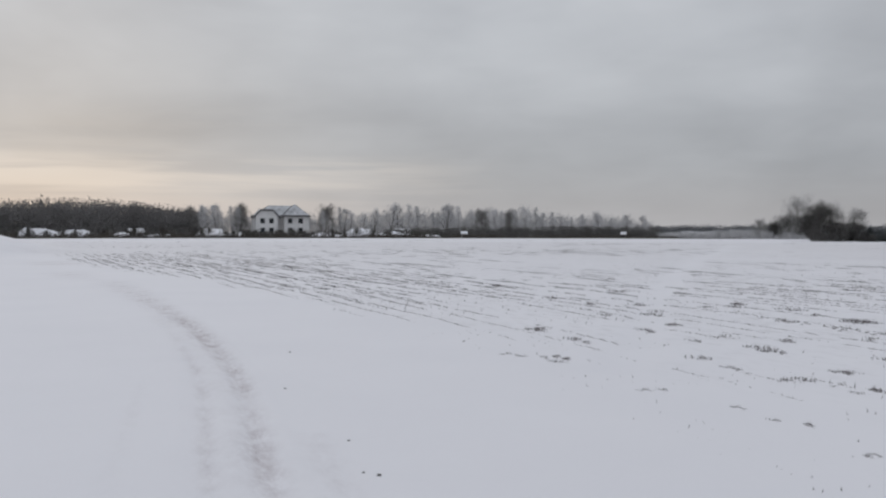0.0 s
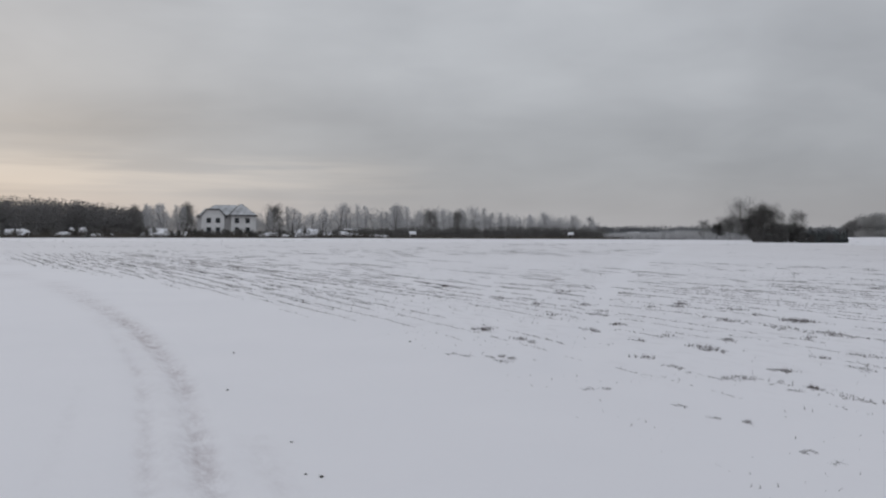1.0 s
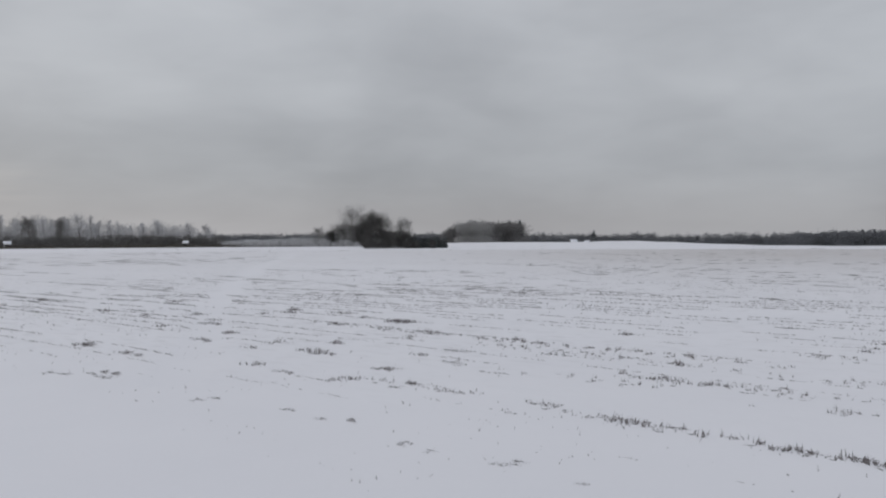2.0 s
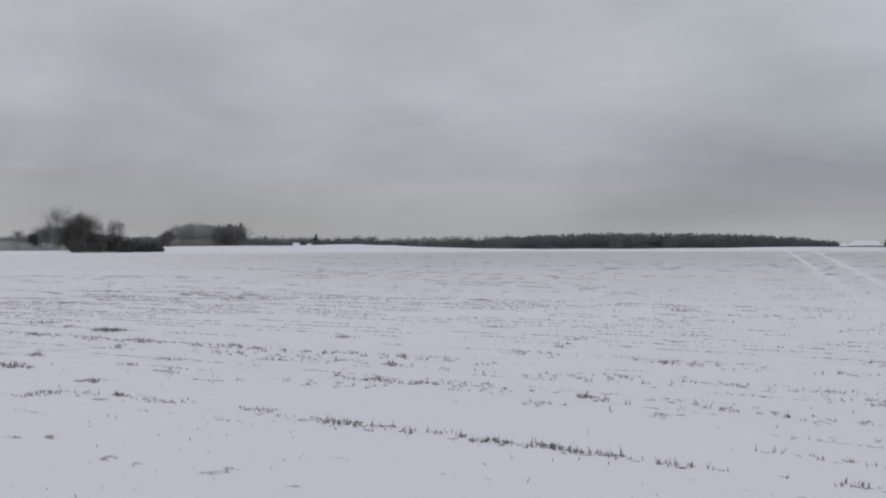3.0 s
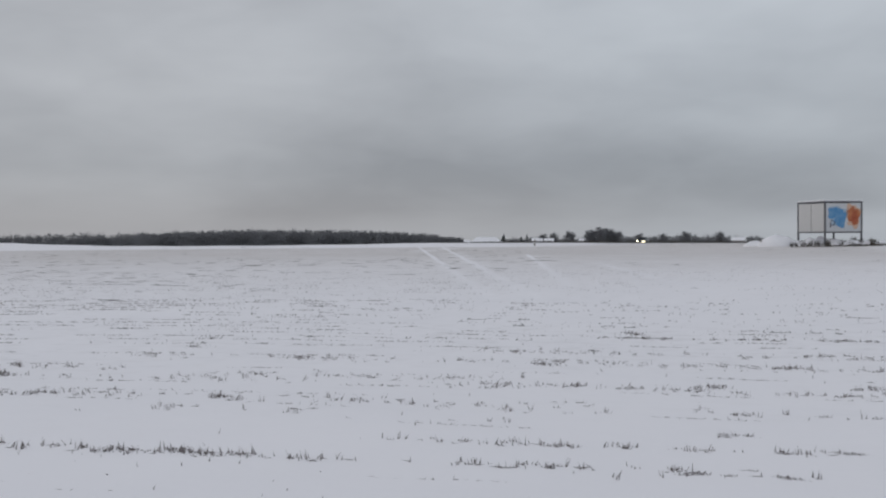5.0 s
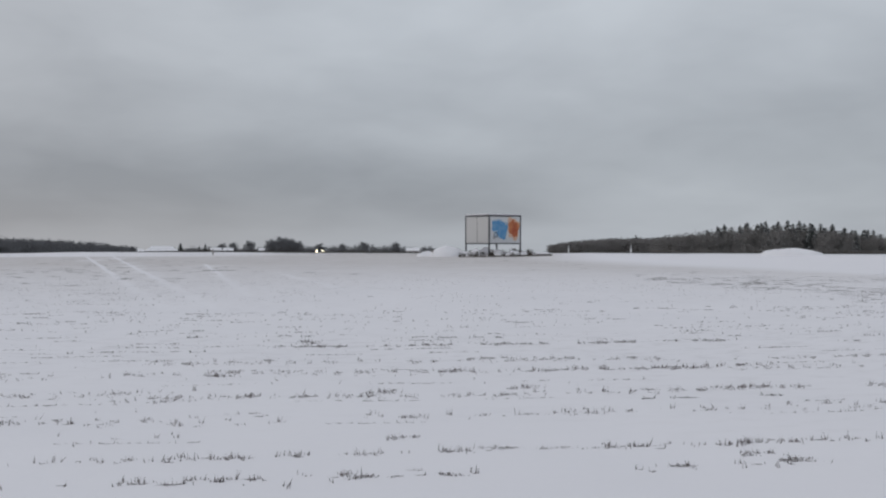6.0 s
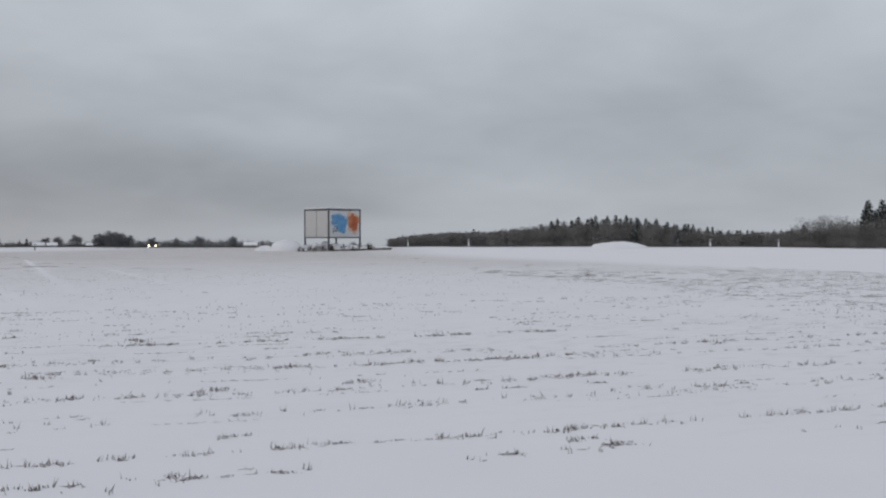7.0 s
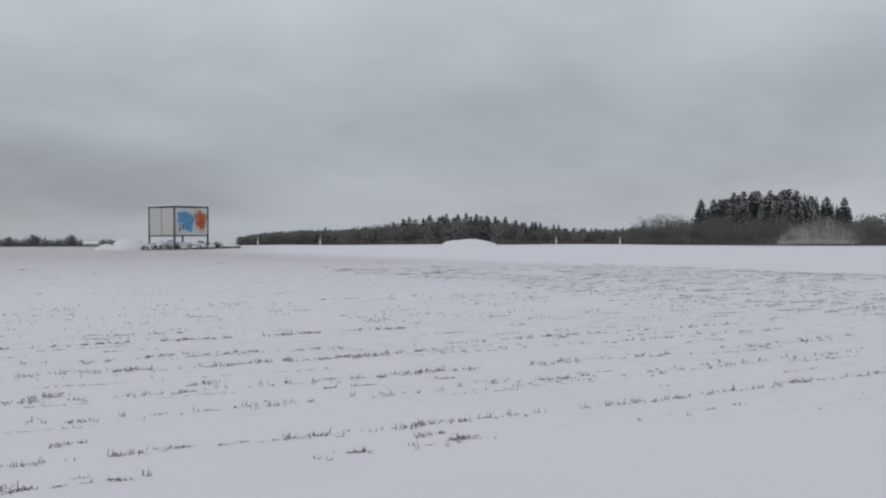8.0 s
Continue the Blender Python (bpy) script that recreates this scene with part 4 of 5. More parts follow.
def window_on(parent, x, y, z, w, h, turn=0.0):
    """A window: four frame bars round a recessed dark pane."""
    key = (w, h)
    if key not in WINDOW_MESH:
        f = bmesh.new()
        for sx, sz, px, pz in ((w + 0.16, 0.1, 0, h / 2), (w + 0.16, 0.1, 0, -h / 2 - 0.1), (0.1, h, -w / 2 - 0.03, -h / 2), (0.1, h, w / 2 + 0.03, -h / 2)):
            box_bm(sx, 0.14, sz, (px, -0.05, pz), 0, f)
        WINDOW_MESH[key] = (bm_mesh("window", f, M_FRAME), bm_mesh("pane", box_bm(w, 0.04, h, (0, -0.02, -h / 2)), M_GLASS))
    fr, pane = WINDOW_MESH[key]
    win = part("window", fr, parent, "", Matrix.Translation((x, y, z)) @ Matrix.Rotation(turn, 4, "Z"))
    part("pane", pane, win, "dark window pane")


def hole_wall(name, w, h, holes, thick, mat):
    """A wall in the xz plane, facing -y, with openings through it (x, z middle, width, height)."""
    xs = sorted({-w / 2, w / 2, *[a for x, z, ww, hh in holes for a in (x - ww / 2, x + ww / 2)]})
    zs = sorted({0.0, h, *[a for x, z, ww, hh in holes for a in (z - hh / 2, z + hh / 2)]})
    bm = bmesh.new()
    for x0, x1 in zip(xs[:-1], xs[1:]):
        for z0, z1 in zip(zs[:-1], zs[1:]):
            cx, cz = (x0 + x1) / 2, (z0 + z1) / 2
            if any(abs(cx - x) < ww / 2 and abs(cz - z) < hh / 2 for x, z, ww, hh in holes):
                continue
            box_bm(x1 - x0, thick, z1 - z0, (cx, 0, z0), 0, bm)
    return bm_mesh(name, bm, mat)


def facing(az, d, extra=0.0, z=None):
    """A pose at the place whose -y side looks towards the middle of the field."""
    x, y = at_az(az, d)
    return Matrix.Translation((x, y, float(gz(x, y)) - 0.05 if z is None else z)) @ Matrix.Rotation(radians(az + extra), 4, "Z")


def profile_bm(pts, y0, y1, thick=0.0):
    """A roof skin, or with thick 0 a solid, drawn from a line of x, z along y."""
    bm = bmesh.new()
    rings = []
    for y in (y0, y1):
        top = [bm.verts.new((x, y, z)) for x, z in pts]
        low = [bm.verts.new((x, y, z - thick)) for x, z in pts] if thick else []
        rings.append(top + low[::-1])
    n = len(rings[0])
    bm.faces.new(rings[0]), bm.faces.new(rings[1][::-1])
    for i in range(n):
        j = (i + 1) % n
        bm.faces.new((rings[0][i], rings[0][j], rings[1][j], rings[1][i]))
    bmesh.ops.recalc_face_normals(bm, faces=bm.faces[:])
    return bm


def big_house():
    h = thing("house", facing(9.75, 292, 6), "large pale two-storey house with snowy hipped roofs", "house")
    E = 7.15
    part("wall", bm_mesh("wall", box_bm(15.6, 10.4, E), M_PLASTER), h, "pale plastered main walls")
    for bx, bw, wxs in ((-4.5, 6.4, (-1.25, 1.35)), (4.2, 7.2, (-1.9, 1.2))):
        holes = []
        for wx in wxs:
            holes += [(wx, 2.75, 1.35, 2.0), (wx, 5.75, 1.35, 1.5)]
        part("wall", hole_wall("wall", bw, E, holes, 0.35, M_PLASTER), h, "pale front bay wall with window openings", Matrix.Translation((bx, -7.2, 0)), "stuff")
        for s in (-1, 1):
            part("wall", bm_mesh("wall", box_bm(0.35, 1.8, E), M_PLASTER), h, "", Matrix.Translation((bx + s * (bw / 2 - 0.18), -6.1, 0)))
        for wx, wz, ww, hh in holes:
            window_on(h, bx + wx, -7.12, wz, ww, hh)
    # left bay: a gable with its top clipped; right bay: a hipped end
    gab = [(-3.2, E + 0.004), (-1.75, 8.75), (1.75, 8.75), (3.2, E + 0.004)]
    part("gable", bm_mesh("gable", profile_bm(gab, -7.37, -7.03), M_PLASTER), h, "pale clipped gable", Matrix.Translation((-4.5, 0, 0)))
    part("roof", bm_mesh("roof", profile_bm([(-4.0, 6.75), (-1.9, 9.05), (1.9, 9.05), (4.0, 6.75)], -7.8, -0.5, 0.34), M_ROOF), h, "dark clipped-gable roof edge", Matrix.Translation((-4.5, 0, 0)))
    part("snow_cover", bm_mesh("snow_cover", profile_bm([(-3.75, 7.20), (-1.85, 9.24), (1.85, 9.24), (3.75, 7.20)], -7.55, -0.5, 0.14), M_ROOFSNOW), h, "snow on the gable roof", Matrix.Translation((-4.5, 0, 0)))
    part("roof", bm_mesh("roof", prism_bm(7.2, 8.4, E - 0.2, 10.65, 0.75, 4.0), M_ROOF), h, "dark hipped bay roof dusted with snow", Matrix.Translation((4.0, -3.6, 0)))
    part("snow_cover", bm_mesh("snow_cover", prism_bm(7.0, 8.2, E + 0.22, 10.76, 0.30, 3.7), M_ROOFSNOW), h, "thin snow on the bay roof", Matrix.Translation((4.0, -3.6, 0)))
    window_on(h, 7.35, -5.22, 2.75, 0.7, 1.5)
    part("roof", bm_mesh("roof", prism_bm(15.6, 10.4, E - 0.2, 10.35, 0.75, 5.0), M_ROOF), h, "dark hipped main roof")
    part("snow_cover", bm_mesh("snow_cover", prism_bm(15.2, 10.0, E + 0.20, 10.46, 0.30, 4.7), M_ROOFSNOW), h, "snow on the main roof")
    part("door", bm_mesh("door", box_bm(1.1, 0.08, 2.3), M_WOOD), h, "brown front door", Matrix.Translation((-0.3, -5.25, 0.3)))


big_house()


def small_house(az, d, w, dep, wall_h, ridge, mat, turn, label, drop=0.0, name="house", hip=0.0):
    x, y = at_az(az, d)
    h = thing(name, facing(az, d, turn, float(gz(x, y)) - drop - 0.05), label, name.replace("_", " "), "buildings beyond the field")
    if hip:
        part("wall", bm_mesh("wall", box_bm(w, dep, wall_h), mat), h)
        part("roof", bm_mesh("roof", prism_bm(w, dep, wall_h - 0.1, ridge, 0.3, hip), M_ROOF), h)
        part("snow_cover", bm_mesh("snow_cover", prism_bm(w, dep, wall_h + 0.08, ridge + 0.12, 0.24, hip), M_SNOW), h, "thick snow on the roof")
    else:
        part("wall", bm_mesh("wall", gable_body_bm(w, dep, wall_h, ridge - 0.02), mat), h)
        part("roof", bm_mesh("roof", gable_bm(w, dep, wall_h - 0.1, ridge), M_ROOF), h)
        part("snow_cover", bm_mesh("snow_cover", gable_bm(w, dep, wall_h + 0.03, ridge + 0.13, 0.22, 0.22), M_SNOW), h, "thick snow on the roof")
    n = max(1, int(w / 3.2))
    for k in range(n):
        window_on(h, (k - (n - 1) / 2) * w / n, -dep / 2 - 0.02, wall_h * 0.55, 0.9, 1.1)
    return h


SHED = "low weathered shed under a thick snow roof"
for az, d, w, hh, tn in ((17.9, 222, 3.0, 2.1, 20), (13.6, 216, 3.4, 1.9, 0), (2.4, 226, 3.2, 2.2, 4)):
    small_house(az, d, w, 3.2, 1.35, hh, M_WOOD, tn, SHED, 0.0, "garden_shed")
small_house(-1.26, 198, 0.95, 1.3, 0.8, 1.15, M_FRAME, 8, "small white hut beside the shrub belt", 0, "garden_hut")
small_house(-10.75, 198, 0.7, 1.0, 0.8, 1.05, M_FRAME, -6, "small white hut beside the shrub belt", 0, "garden_hut")
small_house(-14.4, 545, 6.4, 6, 3.4, 5.6, M_WOOD, 15, "far dark house with a snowy roof")
small_house(-15.4, 550, 5.4, 6, 3.2, 5.3, M_WOOD, -10, "far dark house with a snowy roof")
small_house(-33.7, 900, 6.0, 8, 4.6, 7.3, M_WOOD, 12, "far pale house with a snowy roof")
small_house(-34.5, 905, 4.2, 7, 4.4, 6.4, M_BRICK, -8, "far brick house with a snowy roof")
for az, d, w, rg, mt, lab in ((-69.55, 815, 9.0, 7.3, M_PLASTER, "pale village house with a snowy roof"), (-70.25, 812, 8.0, 7.2, M_PLASTER, "wide pale village house with a snowy roof"), (-72.35, 810, 8.5, 7.0, M_WOOD, "dark wooden village house with a snowy roof"), (-81.2, 800, 11.0, 7.0, M_PLASTER, "pale village house with a snowy roof")):
    small_house(az, d, w, 8.0, 4.9, rg, mt, az * 7 % 30 - 15, lab)
# long low farm hall with a snow-covered roof
small_house(-66.5, 790, 25.0, 14.0, 4.6, 8.6, M_PLASTER, 4, "long low farm hall under deep snow", 0, "farm_hall", 5.0)
small_house(-65.1, 795, 17.0, 12.0, 4.0, 6.4, M_WOOD, 4, "lower wing of the farm hall under deep snow", 0, "farm_hall", 4.0)


# ================= snow heaps =================
def mound(az, d, w, dep, h, seed, label, drop=0.05, rough=1.0):
    r = np.random.default_rng(seed)
    n = 26
    g = np.linspace(-1, 1, n)
    X, Y = np.meshgrid(g, g)
    rad = np.hypot(X, Y)
    Z = h * np.clip(1 - rad**2.2, 0, 1) ** 0.75 * (1 + rough * (0.28 * lumps(X * 3, Y * 3, 1.6, seed) + 0.18 * lumps(X * 9, Y * 9, 1.6, seed + 50))) - 0.35 * smooth(0.9, 1.1, rad)
    V = np.stack([X * w / 2, Y * dep / 2, Z], -1)
    idx = np.arange(n * n).reshape(n, n)
    a, b, c, e = idx[:-1, :-1].ravel(), idx[:-1, 1:].ravel(), idx[1:, 1:].ravel(), idx[1:, :-1].ravel()
    me = mesh_of("snow_mound", V, np.concatenate([np.stack([a, b, c], 1), np.stack([a, c, e], 1)]), M_SNOW, flat=False)
    ob = new("snow_mound", me)
    x, y = at_az(az, d)
    ob.matrix_world = Matrix.Translation((x, y, float(gz(x, y)) - drop)) @ Matrix.Rotation(radians(az), 4, "Z")
    return tagged(ob, label, "snow mound", "snow mounds")


mound(-83.25, 112, 4.5, 3.4, 1.25, 1, "large white ploughed snow heap near the billboard", rough=0.3)
mound(-82.05, 112.6, 2.8, 2.2, 0.58, 6, "small rough snow heap beside the larger one")
mound(-103.1, 107.5, 6.6, 3.4, 0.56, 2, "low wide ploughed snow heap beside the road")
EARTH = "snow-covered earth mound at the field edge"
for k, (az, w, h) in enumerate(((23.1, 9.5, 1.9), (21.3, 10.0, 1.6), (16.7, 10.0, 0.85), (18.6, 6.0, 1.0), (13.4, 12.0, 1.35), (11.9, 7.0, 1.2), (7.2, 10.0, 1.05), (4.9, 12.0, 1.75), (2.7, 10.0, 1.2), (0.9, 7.0, 0.8))):
    mound(az, 205 + k % 3, w, 5.0, h, 30 + k, EARTH, rough=1.1)


# ================= billboard cube =================
def billboard():
    W, PZ, H = 4.60, 1.5, 4.85
    x, y = at_az(-85.76, 110.0)
    g = float(gz(x, y))
    # the near corner is the origin; +x runs along the printed face
    ang = radians(-85.76) + math.atan2(2.8, 3.73)
    root = thing("billboard_cube", Matrix.Translation((x, y, g)) @ Matrix.Rotation(ang, 4, "Z"), "cube-shaped roadside billboard on steel posts, colour splashes on one face", "billboard")
    post = bm_mesh("post", box_bm(0.17, 0.17, H + 0.25, (0, 0, -0.25), 0.015), M_STEEL)
    for px in (0, W):
        for py in (0, W):
            part("post", post, root, "", Matrix.Translation((px, py, 0)))
    rail = bm_mesh("rail", box_bm(W - 0.17, 0.13, 0.15, (0, 0, -0.075), 0.012), M_STEEL)
    for z in (PZ, H - 0.08):
        for m in (Matrix.Translation((W / 2, 0, z)), Matrix.Translation((W / 2, W, z)), Matrix.Translation((0, W / 2, z)) @ Matrix.Rotation(math.pi / 2, 4, "Z"), Matrix.Translation((W, W / 2, z)) @ Matrix.Rotation(math.pi / 2, 4, "Z")):
            part("rail", rail, root, "", m)
    ph = H - PZ - 0.31
    front = bm_mesh("panel", box_bm(W - 0.17, 0.05, ph, (0, 0, 0)), M_SHEET)
    half = bm_mesh("panel", box_bm((W - 0.19) / 2, 0.05, ph, (0, 0, 0)), M_SHEET_GREY)
    batten = bm_mesh("batten", box_bm(0.09, 0.06, ph - 0.02, (0, 0, 0.01), 0.008), M_STEEL)
    z0 = PZ + 0.075 + 0.004
    pf = part("panel", front, root, "white printed sheet with blue and orange splashes", Matrix.Translation((W / 2, 0, z0)))
    part("panel", front, root, "", Matrix.Translation((W / 2, W, z0)))
    for px in (0, W):
        for k in (-1, 1):
            part("panel", half, root, "blank greyish sheet", Matrix.Translation((px, W / 2 + k * (W - 0.17) / 4, z0)) @ Matrix.Rotation(math.pi / 2, 4, "Z"))
        part("batten", batten, root, "thin grey batten over the joint", Matrix.Translation((px, W / 2, z0)))

    def splash(name, cx, cz, rx, rz, seed, mat, label, proud):
        r = np.random.default_rng(seed)
        bm = bmesh.new()
        n = 44
        amp = r.uniform(0.03, 0.10, 6)
        ph_ = r.uniform(0, 6.28, 6)
        pts = []
        for i in range(n):
            a = 2 * math.pi * i / n
            k = 1 + sum(amp[j] * math.sin((j + 2) * a + ph_[j]) for j in range(6))
            pts.append((cx + rx * k * math.cos(a), cz + rz * k * math.sin(a)))
        lo = [bm.verts.new((px, -0.026, pz)) for px, pz in pts]
        hi = [bm.verts.new((px, -0.026 - proud, pz)) for px, pz in pts]
        bm.faces.new(hi)
        for i in range(n):
            j = (i + 1) % n
            bm.faces.new((lo[i], lo[j], hi[j], hi[i]))
        bmesh.ops.recalc_face_normals(bm, faces=bm.faces[:])
        part(name, bm_mesh(name, bm, mat), pf, label)

    splash("splash", -0.75, 1.72, 1.28, 1.02, 12, M_BLUE_PALE, "pale blue halo of the print", 0.003)
    splash("splash", 1.22, 1.72, 0.98, 1.22, 13, M_ORANGE_PALE, "pale orange halo of the print", 0.003)
    splash("splash", 1.45, 1.55, 0.42, 0.62, 14, M_RED, "dark red centre of the print", 0.010)
    splash("splash", -0.95, 2.0, 0.98, 0.62, 3, M_BLUE, "blue paint-splash print", 0.006)
    splash("splash", -0.42, 1.45, 0.80, 0.85, 4, M_BLUE, "blue paint-splash print", 0.009)
    splash("splash", -0.15, 0.75, 0.30, 0.38, 6, M_BLUE, "blue paint-splash print", 0.011)
    splash("splash", -1.62, 1.75, 0.30, 0.40, 8, M_BLUE, "blue paint-splash print", 0.005)
    splash("splash", 1.32, 1.72, 0.70, 1.02, 5, M_ORANGE, "orange-red paint-splash print", 0.007)
    splash("splash", 0.75, 1.55, 0.22, 0.42, 9, M_ORANGE, "orange-red paint-splash print", 0.005)
    mk = bmesh.new()
    for bx, bz, sx, sz in ((-1.62, 0.72, 0.12, 0.55), (-1.38, 0.70, 0.42, 0.1), (-1.12, 0.92, 0.12, 0.42), (-1.42, 1.18, 0.34, 0.1)):
        box_bm(sx, 0.012, sz, (bx, -0.032, bz - sz / 2), 0, mk)
    part("printed_mark", bm_mesh("printed_mark", mk, M_INK), pf, "dark unreadable printed mark")
    cap = bm_mesh("snow_cover", box_bm(W + 0.1, 0.2, 0.12, (0, 0, 0), 0.03), M_SNOW)
    for m in (Matrix.Translation((W / 2, 0, H + 0.002)), Matrix.Translation((W / 2, W, H + 0.002)), Matrix.Translation((0, W / 2, H + 0.002)) @ Matrix.Rotation(math.pi / 2, 4, "Z"), Matrix.Translation((W, W / 2, H + 0.002)) @ Matrix.Rotation(math.pi / 2, 4, "Z")):
        part("snow_cover", cap, root, "thin snow on the top rail", m)


billboard()
for k, (az, d, w, h) in enumerate(((-85.0, 112.5, 2.6, 0.6), (-86.3, 112.0, 2.2, 0.62), (-85.6, 114.5, 3.2, 0.6), (-87.2, 111.8, 2.0, 0.45), (-88.4, 112.5, 4.5, 0.3), (-84.3, 113, 2.4, 0.38))):
    mound(az, d, w, 1.8, h, 20 + k, "rough snow lump at the billboard's foot")
WEED = shrub_kind(95, 1.0, 0.7, M_WEED, "dry brown weeds poking from snow by the billboard", "weeds by the billboard", n=150, thick=0.010)
r_w = np.random.default_rng(96)
for k in range(34):
    WEED.put(*at_az(-84.0 - 4.6 * r_w.uniform(0, 1), r_w.uniform(108.6, 113.5)), k, r_w.uniform(0.4, 0.95), r_w.uniform(0.7, 1.1))


def base_litter():
    """Dead grass and bare earth round the billboard's foot."""
    r = np.random.default_rng(97)
    n = 1500
    a = np.radians(-83.9 - 5.6 * r.uniform(0, 1, n))
    d = 108.8 + 1.2 * r.uniform(0, 1, n)
    x, y = 0.24 - np.sin(a) * d, -0.25 + np.cos(a) * d
    b = Bits().spikes(np.stack([x, y, gz(x, y) - 0.02], 1), np.stack([r.normal(0, 0.12, n), r.normal(0, 0.12, n), r.uniform(0.03, 0.2, n)], 1), 0.03)
    return tagged(new("dead_grass", b.mesh("dead_grass", M_WEED)), "dead grass round the foot of the billboard", "grass", kind="stuff")


base_litter()


def stake(az, d, label="short dark wooden stake in the snow heap"):
    x, y = at_az(az, d)
    ob = new("wooden_stake", bm_mesh("wooden_stake", box_bm(0.13, 0.12, 1.0, (0, 0, -0.2), 0.02), M_WOOD))
    ob.matrix_world = Matrix.Translation((x, y, float(gz(x, y)))) @ Matrix.Rotation(radians(4), 4, "Y")
    return tagged(ob, label, "stake", "wooden stakes")


stake(-82.37, 111.4)
stake(-82.66, 111.2)
stake(-69.4, 128, "short dark wooden stake at the field edge")


# ================= roadside posts and car =================
def delineator(az):
    k = ROAD_D / math.cos(radians(az - ROAD_AZ))
    x, y = at_az(az, k - 5.2)
    p = thing("delineator_post", Matrix.Translation((x, y, float(gz(x, y)) - 0.05)) @ Matrix.Rotation(radians(az), 4, "Z"), "white plastic road marker post with black band", "road post", "road marker posts")
    part("post", bm_mesh("post", box_bm(0.15, 0.12, 0.9, (0, 0, 0), 0.03), M_POST), p)
    part("band", bm_mesh("band", box_bm(0.16, 0.13, 0.17, (0, 0, 0.64), 0.03), M_BLACK), p, "black band near the top")


for az in (-90.5, -94.15, -108.3, -112.05):
    delineator(az)


def lamp_material():
    m = bpy.data.materials.new("lit_headlight")
    m.use_nodes = True
    b = m.node_tree.nodes["Principled BSDF"]
    b.inputs["Emission Color"].default_value = (1.0, 0.86, 0.6, 1)
    b.inputs["Emission Strength"].default_value = 9.0
    return m


M_LAMP = lamp_material()


def car(az, off, label):
    x, y = at_az(az, off)
    way = az + 168
    c = thing("car", Matrix.Translation((x, y, float(gz(x, y)) + 0.03)) @ Matrix.Rotation(radians(way), 4, "Z"), label, "car")
    bm = box_bm(1.76, 4.3, 0.62, (0, 0, 0.28), 0.12)
    part("body", bm_mesh("body", bm, M_CARPAINT), c)
    bm = box_bm(1.56, 2.3, 0.56, (0, -0.25, 0.9), 0.02)
    for v in bm.verts:
        if v.co.z > 1.2:
            v.co.x *= 0.82
            v.co.y = -0.25 + (v.co.y + 0.25) * 0.68
    part("cabin", bm_mesh("cabin", bm, M_GLASS), c, "dark glazed cabin")
    ty = bmesh.new()
    bmesh.ops.create_cone(ty, cap_ends=True, segments=18, radius1=0.32, radius2=0.32, depth=0.2, matrix=Matrix.Rotation(math.pi / 2, 4, "Y"))
    bmesh.ops.bevel(ty, geom=[e for e in ty.edges if len(e.link_faces) == 2 and e.calc_face_angle(0) > 1], offset=0.03, segments=1, affect="EDGES")
    tyre = bm_mesh("wheel", ty, M_BLACK)
    for sx in (-0.8, 0.8):
        for sy in (-1.3, 1.35):
            part("wheel", tyre, c, "", Matrix.Translation((sx, sy, 0.32)))
        bm = bmesh.new()
        bmesh.ops.create_uvsphere(bm, u_segments=10, v_segments=6, radius=0.16, matrix=Matrix.Diagonal((1.2, 0.5, 0.9, 1)))
        part("headlight", bm_mesh("headlight", bm, M_LAMP), c, "lit warm headlight", Matrix.Translation((sx * 0.75, 2.13, 0.66)))


car(-75.75, 189, "dark car with lit headlights beyond the field")


# ================= stubble =================
# rows whose stalks stand clear of the snow: offset of the row, then stretches of it (from, to, how thick they stand)
STANDING = [
    (6.87, ((8.2, 9.8, 0.6), (7.0, 7.8, 0.4), (3.0, 6.8, 1.0), (1.9, 3.0, 0.9), (0.5, 1.5, 0.6), (-2.1, -0.9, 0.6), (-4.7, -3.6, 0.35))),
    (7.60, ((1.1, 3.5, 0.8), (0.4, 1.1, 0.9), (-0.7, 0.4, 0.3), (-7.5, -0.7, 1.0), (-12.0, -7.5, 0.6))),
    (9.15, ((3.0, 8.8, 0.75), (2.2, 3.0, 0.5), (-0.4, 1.4, 0.45), (-1.9, -0.4, 0.9), (-8.5, -1.9, 0.5))),
    (8.55, ((3.0, 6.5, 0.3), (8.0, 11.0, 0.3))),
    (10.40, ((3.5, 12.5, 0.6), (0.4, 3.9, 0.9), (-2.4, 0.4, 0.8), (-5.0, -2.4, 1.0), (-9.0, -5.0, 0.6))),
    (10.85, ((3.8, 7.0, 0.6),)),
    (11.10, ((8.5, 17.0, 0.6),)),
    (12.30, ((1.0, 9.0, 0.7), (-3.0, 1.0, 1.0))),
    (12.05, ((-9.0, -2.5, 0.6),)),
    (13.45, ((-1.5, 5.0, 0.7),)),
    (13.10, ((-9.0, -1.5, 0.4),)),
    (15.50, ((-3.0, 4.0, 0.8),)),
]


def stalks(b, r, x, y, h, lean=0.22, girth=0.0050):
    n = len(x)
    b.spikes(np.stack([x, y, gz(x, y) - 0.004], 1), np.stack([r.normal(0, lean, n) * h, r.normal(0, lean, n) * h, h], 1), girth * r.uniform(0.6, 1.5, n) * np.clip(np.hypot(x, y) / 11, 1, 2.0))


